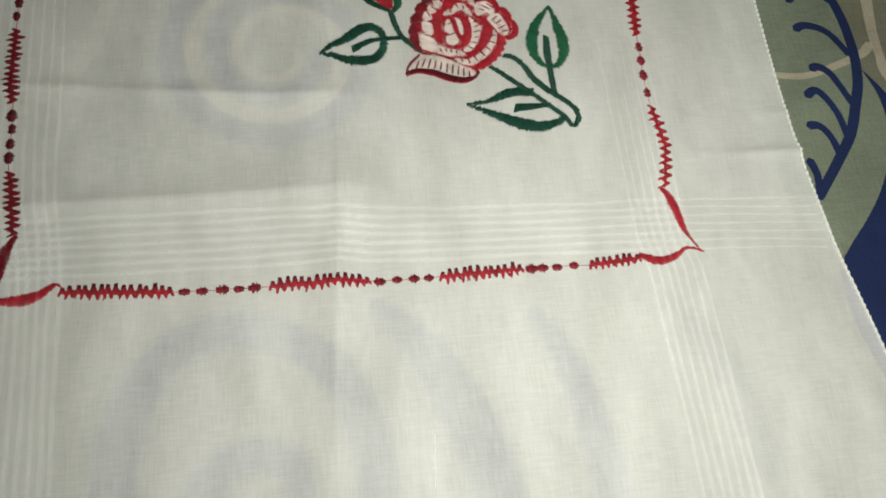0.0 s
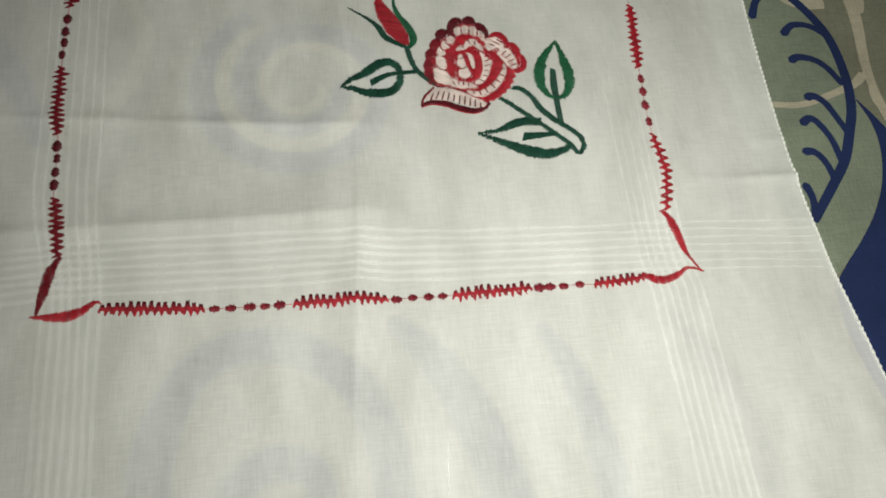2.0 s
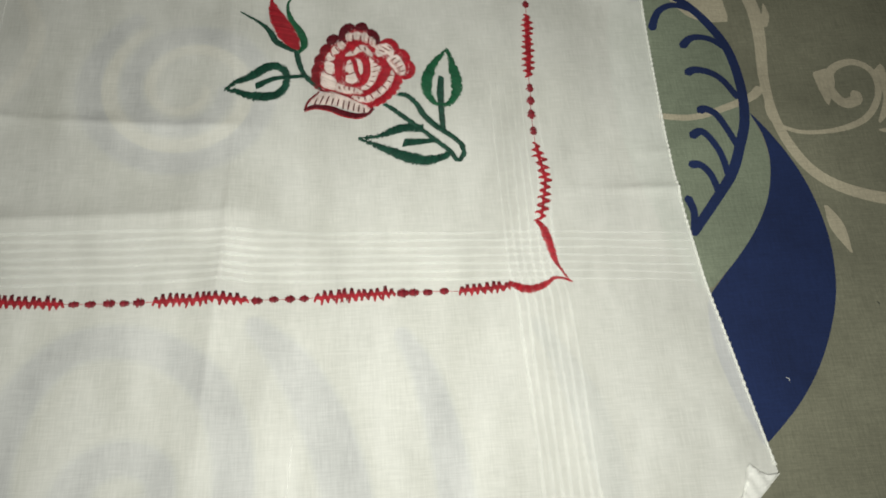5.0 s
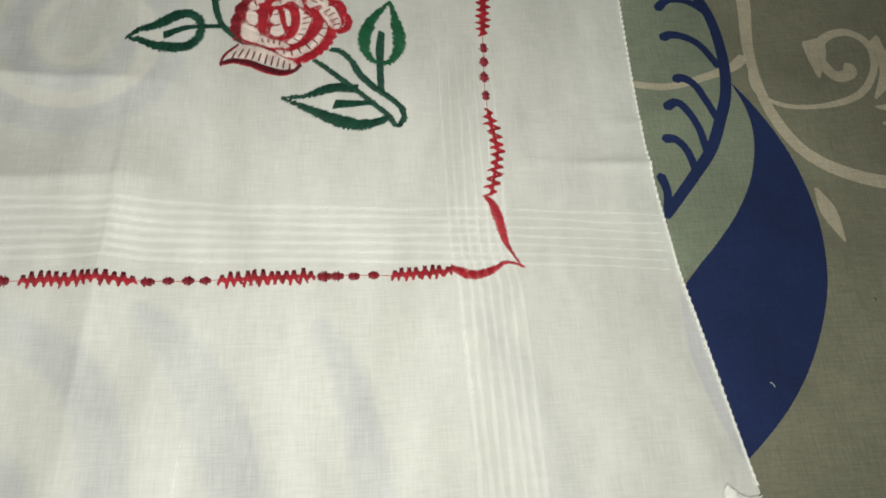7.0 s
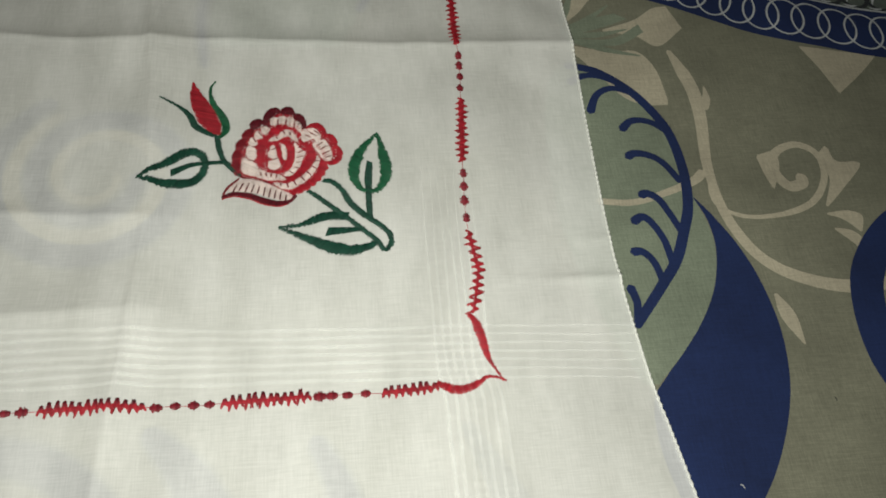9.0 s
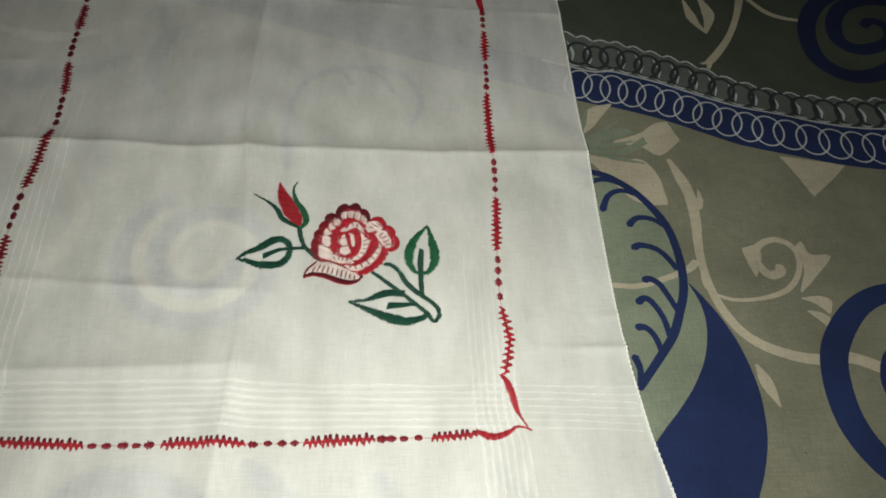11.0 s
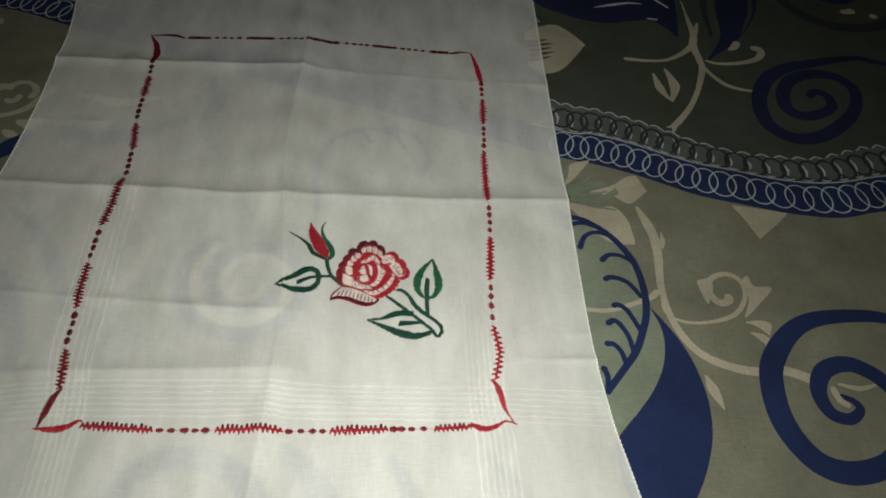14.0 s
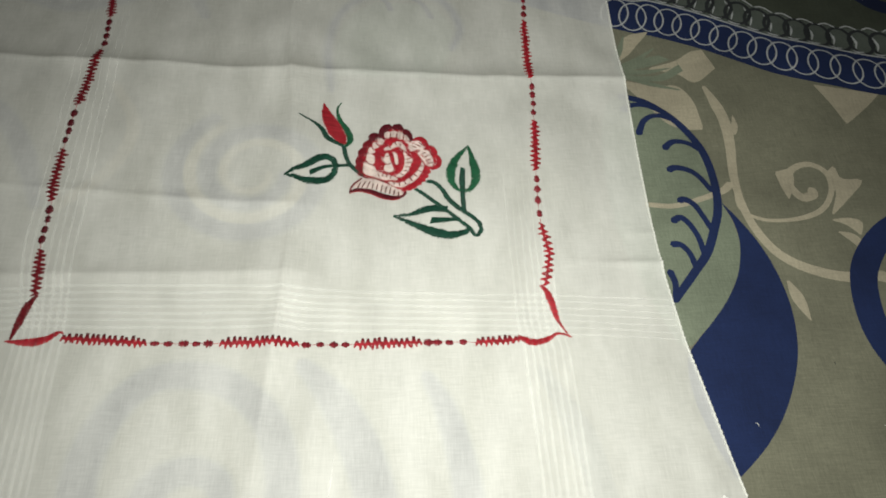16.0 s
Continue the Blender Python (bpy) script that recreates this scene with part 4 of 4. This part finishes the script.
# red bands that wind round the heart
petal([(225.7, 147.4), (220.6, 149.6), (214.4, 148.6), (209.6, 144.2), (206.6, 137.9), (205.6, 130.7), (206.5, 123.5)], [0.8, 2.2, 2.6, 2.6, 2.8, 2.6, 1.2], [0.8, 2.2, 2.6, 2.6, 2.8, 2.6, 1.2], RED, (9, 1.6, -1))
petal([(213.4, 138.8), (215.1, 132.7), (217.3, 125.5)], [1.2, 1.6, 0.8], [1.2, 1.6, 0.8], RED, (0, 0, 1))
petal([(210.6, 137.7), (215.5, 140), (220, 138.2), (222, 132.4), (221.3, 126.1), (218.1, 120.7), (213.4, 120.1)], [0.6, 1.2, 1.8, 2.3, 2.3, 1.6, 0.7], [0.6, 1.2, 1.8, 2.3, 2.3, 1.6, 0.7], RED, (0, 0, 1))
petal([(225.5, 139.6), (229.9, 137), (232.6, 131.2), (231.1, 124.1), (226.3, 117.2), (220, 114.4), (212.8, 114.3)], [0.7, 1.6, 2.4, 2.8, 2.6, 1.8, 0.7], [0.7, 1.6, 2.4, 2.8, 2.6, 1.8, 0.7], RED, (9, 0.8, 1))
petal([(235.2, 136), (239.3, 131), (239.4, 123.8), (236, 116.1), (229.3, 109.4), (222.3, 105.8)], [0.8, 1.8, 2.2, 2.2, 1.9, 1.0], [0.8, 1.8, 2.2, 2.2, 1.9, 1.0], RED, (9, 0.8, 1))
petal([(193.4, 119), (198, 116.5), (206.9, 114.2), (213.8, 111.6)], [0.5, 0.7, 0.7, 0.5], [0.5, 0.7, 0.7, 0.5], CRIMSON)
# single dark threads that part the pale stitches
parting = [((214.6, 150.6), (214.7, 154.8)), ((219.0, 150.5), (219.1, 154.6)), ((223.5, 148.3), (223.6, 152.8)), ((210.4, 148.7), (208.9, 150.8)), ((206.2, 143.6), (204.4, 146.5)), ((203.1, 139.6), (201.7, 142.5)), ((201.2, 136.9), (203.8, 136.4)), ((199.1, 128.2), (203.6, 126.8)), ((205.8, 119.7), (206.6, 117.3)), ((208.7, 119.5), (209.1, 116.8)), ((211.6, 118.6), (211.7, 116.3)), ((214.5, 117.7), (214.2, 115.4)), ((217.6, 146.8), (218.6, 143.9)), ((221.2, 145.9), (221.6, 143.4)), ((213.8, 142.9), (214.6, 141.2)), ((225.3, 134.7), (227.8, 135.9)), ((225.3, 131.5), (228.5, 133.0)), ((224.9, 128.3), (228.4, 129.4)), ((224.5, 125.2), (227.2, 125.5)), ((222.9, 122.5), (225.8, 121.6)), ((220.9, 119.8), (223.4, 118.1)), ((234.2, 125.6), (236.6, 125.9)), ((232.5, 122.5), (235.3, 120.8)), ((229.8, 119.4), (232.5, 116.6)), ((226.8, 116.4), (229.1, 113.2)), ((223.2, 113.9), (224.8, 110.3)), ((219.8, 112.5), (220.7, 109.0)), ((216.5, 112.6), (216.9, 110.3)), ((229.4, 143.5), (232.5, 141.8)), ((231.3, 145.5), (235.3, 142.5)), ((233.8, 146.7), (237.5, 143.2)), ((235.9, 135.9), (238.9, 138.3)), ((237.2, 133.1), (240.9, 135.8)), ((238.5, 130.2), (242.5, 132.5)), ((239.9, 127.7), (243.4, 129.2)), ((214.3, 135.2), (211.5, 134.1)), ((215.0, 128.7), (211.5, 126.9))]
stitches("parting_stitch", [(np.array(p) + (o, 0), np.array(q) + (o, 0)) for p, q in parting for o in (-0.22, 0.22)], cover_h, CRIMSON, rose, "single dark red stitches", 0.5, 0.4, 0.42)
# lower petal with its dark rim
pale([(190.2, 108.8), (192.5, 112.5), (195.9, 115), (201.9, 115.9), (208.7, 112.9), (214.9, 109.2), (221, 105.5), (222.6, 102.8), (217.9, 101.5), (211.7, 103.6), (205.5, 106.2), (197.8, 107.7)], 100)
petal([(187.1, 105.9), (189.8, 111.1), (195.1, 116.2)], [0.4, 0.7, 0.6], [0.5, 0.9, 0.7], CRIMSON, label="dark red petal edge")
petal([(187, 104.7), (192.6, 106.8), (200.8, 105.3), (207.6, 101.9), (215.1, 99.7), (220.4, 100.6), (224.7, 104.2)], [0.8, 1.7, 1.9, 2.0, 2.0, 1.0], [0.8, 1.5, 1.7, 1.8, 1.8, 0.9], MAROON, label="dark maroon petal rim")
petal([(187.2, 103.6), (193.1, 105.2), (200.7, 103.4), (207.4, 100.1), (215, 98.2), (220.2, 99.1)], [0.3, 0.4, 0.4, 0.4, 0.3], [0.3, 0.5, 0.5, 0.5, 0.3], RED)
rays = [((192.4, 107.9), (194.4, 112.4)), ((195.3, 108.2), (197.7, 113.4)), ((198.5, 107.6), (200.6, 113.3)), ((201.7, 107.1), (203.1, 112.0)), ((204.8, 106.2), (205.9, 111.1)), ((207.9, 104.6), (208.8, 110.2)), ((210.7, 103.7), (211.6, 109.4)), ((213.5, 102.8), (214.4, 108.1)), ((216.3, 101.9), (216.9, 106.8)), ((219.2, 101.4), (219.6, 104.8))]
stitches("ray_stitch", [(np.array(p) + (o, 0), np.array(q) + (o, 0)) for p, q in rays for o in (-0.22, 0.22)], cover_h, MAROON, rose, "single dark red stitches", 0.5, 0.4, 0.42)


def leaf(upper, lower, vein, wu, wl, wv, tone):
    """An outlined leaf: two satin edges and a midrib."""
    ob = satin("leaf", upper, [w * 0.88 for w in wu], [w * 0.88 for w in wu], tone, cover, "green satin-stitched leaf outline", slant=0.35, jag=0.65, pitch=0.32, thick=0.65)
    satin("leaf_edge", lower, [w * 0.88 for w in wl], [w * 0.88 for w in wl], tone, ob, slant=0.35, jag=0.65, pitch=0.32, thick=0.65)
    satin("midrib", vein, [w * 0.84 for w in wv], [w * 0.84 for w in wv], DEEP_GREEN, ob, slant=0.4)


leaf([(144.5, 117.0), (156.8, 125.6), (167.2, 133.0), (174.0, 132.6), (177.5, 127.5)], [(144.5, 117.0), (154.8, 113.7), (165.9, 113.0), (172.8, 115.2), (176.8, 121.5), (177.6, 127.5)],
     [(160.7, 119.8), (169.5, 124.7), (178.1, 126.6), (186.8, 127.2), (189.7, 125.4)], [0.8, 1.9, 3.2, 3.0, 2.0], [0.8, 2.2, 3.6, 3.0, 2.2, 2.0], [2.6, 1.9, 1.5, 1.6, 1.6], DEEP_GREEN)
leaf([(268.6, 144.5), (260.0, 133.6), (255.4, 122.3), (255.2, 113.2), (258.8, 107.0), (262.7, 105.4)], [(268.6, 144.5), (270.8, 133.3), (272.2, 120.8), (270.8, 112.2), (266.6, 106.2), (262.7, 105.4)],
     [(263.7, 124.7), (262.6, 116.0), (262.2, 105.7), (262.2, 89.9)], [0.6, 1.8, 3.4, 3.6, 2.2, 1.2], [0.6, 1.8, 3.4, 3.6, 2.4, 1.2], [2.0, 2.6, 2.0, 2.0], GREEN)
leaf([(215.9, 85.5), (226.6, 86.5), (235.6, 90.0), (241.5, 91.2), (250.8, 90.4)], [(215.9, 85.5), (228.5, 79.4), (240.4, 73.5), (251.2, 70.6), (259.9, 72.0), (265.4, 74.8)],
     [(240.2, 81.9), (250.2, 82.2), (258.9, 82.7)], [0.6, 1.4, 2.2, 3.0, 2.4], [0.6, 1.8, 3.2, 3.8, 2.9, 1.6], [3.0, 2.2, 1.4], DEEP_GREEN)
satin("stem", [(230.9, 106.9), (237.2, 101.7), (244.9, 94.7), (252.5, 87.8), (258.7, 81.9), (264.9, 75.9), (268.9, 70.2), (272.4, 74.0), (271.5, 79.7), (266.1, 85.6), (258.6, 91.7), (252.6, 98.5), (248.7, 106.2), (243.7, 112.0), (238.8, 113.4)],
      [1.2, 1.4, 1.45, 1.45, 1.4, 1.35, 1.25, 1.4, 1.45, 1.6, 1.85, 1.7, 1.5, 1.4], [1.2, 1.4, 1.45, 1.45, 1.4, 1.35, 1.25, 1.4, 1.45, 1.6, 1.85, 1.7, 1.5, 1.4], DEEP_GREEN, cover, "green satin-stitched stem", slant=0.5, jag=0.4, pitch=0.38, thick=0.65)
bud = satin("bud", [(168.0, 181.4), (170.7, 171.4), (174.7, 161.4), (178.2, 152.9), (182.2, 145.9)], [0.4, 3.6, 5.8, 5.6, 2.0], [0.4, 3.4, 5.0, 5.2, 2.2], BORDER_RED, cover, "red satin-stitched bud", slant=0.7, jag=0.4, pitch=0.34)
satin("sepal", [(151.2, 170.0), (160.5, 165.2), (167.2, 159.0), (171.5, 150.7), (181.2, 144.7)], [0.4, 1.0, 1.6, 2.0, 1.4], [0.4, 0.9, 1.8, 2.2, 1.5], DEEP_GREEN, bud, "green sepal", slant=0.4)
satin("sepal", [(180.0, 181.6), (177.5, 176.0), (179.4, 166.6), (184.6, 158.6), (187.2, 151.8), (186.4, 147.0), (183.1, 143.9)], [0.4, 0.8, 1.6, 2.0, 2.0, 1.8, 1.2], [0.4, 0.8, 1.5, 2.0, 2.7, 2.7, 1.3], GREEN, bud, "green sepal", slant=0.4)
satin("bud_stalk", [(182.3, 144.9), (184.5, 134.2), (188.1, 126.3), (195.6, 118.0)], [1.6, 1.6, 1.4, 1.1], [1.6, 1.6, 1.4, 1.1], DEEP_GREEN, bud, slant=0.4)

# lint on the sheet
for k, pts in enumerate(([(421.8, -57), (422.8, -57.2), (423.6, -58.2), (423.6, -59.2)], [(482, -20), (483, -21), (482.6, -22)], [(500, -60), (502, -60.4), (503, -61)])):
    fluff = stroke("lint", pts, [0.25, 0.45, 0.3], sheet_h, 0.65, CORD if k != 1 else BLACK, None, step=0.4)
    tagged(fluff, "tiny pale fibre lying on the bedsheet" if k != 1 else "tiny dark speck lying on the bedsheet", "lint")
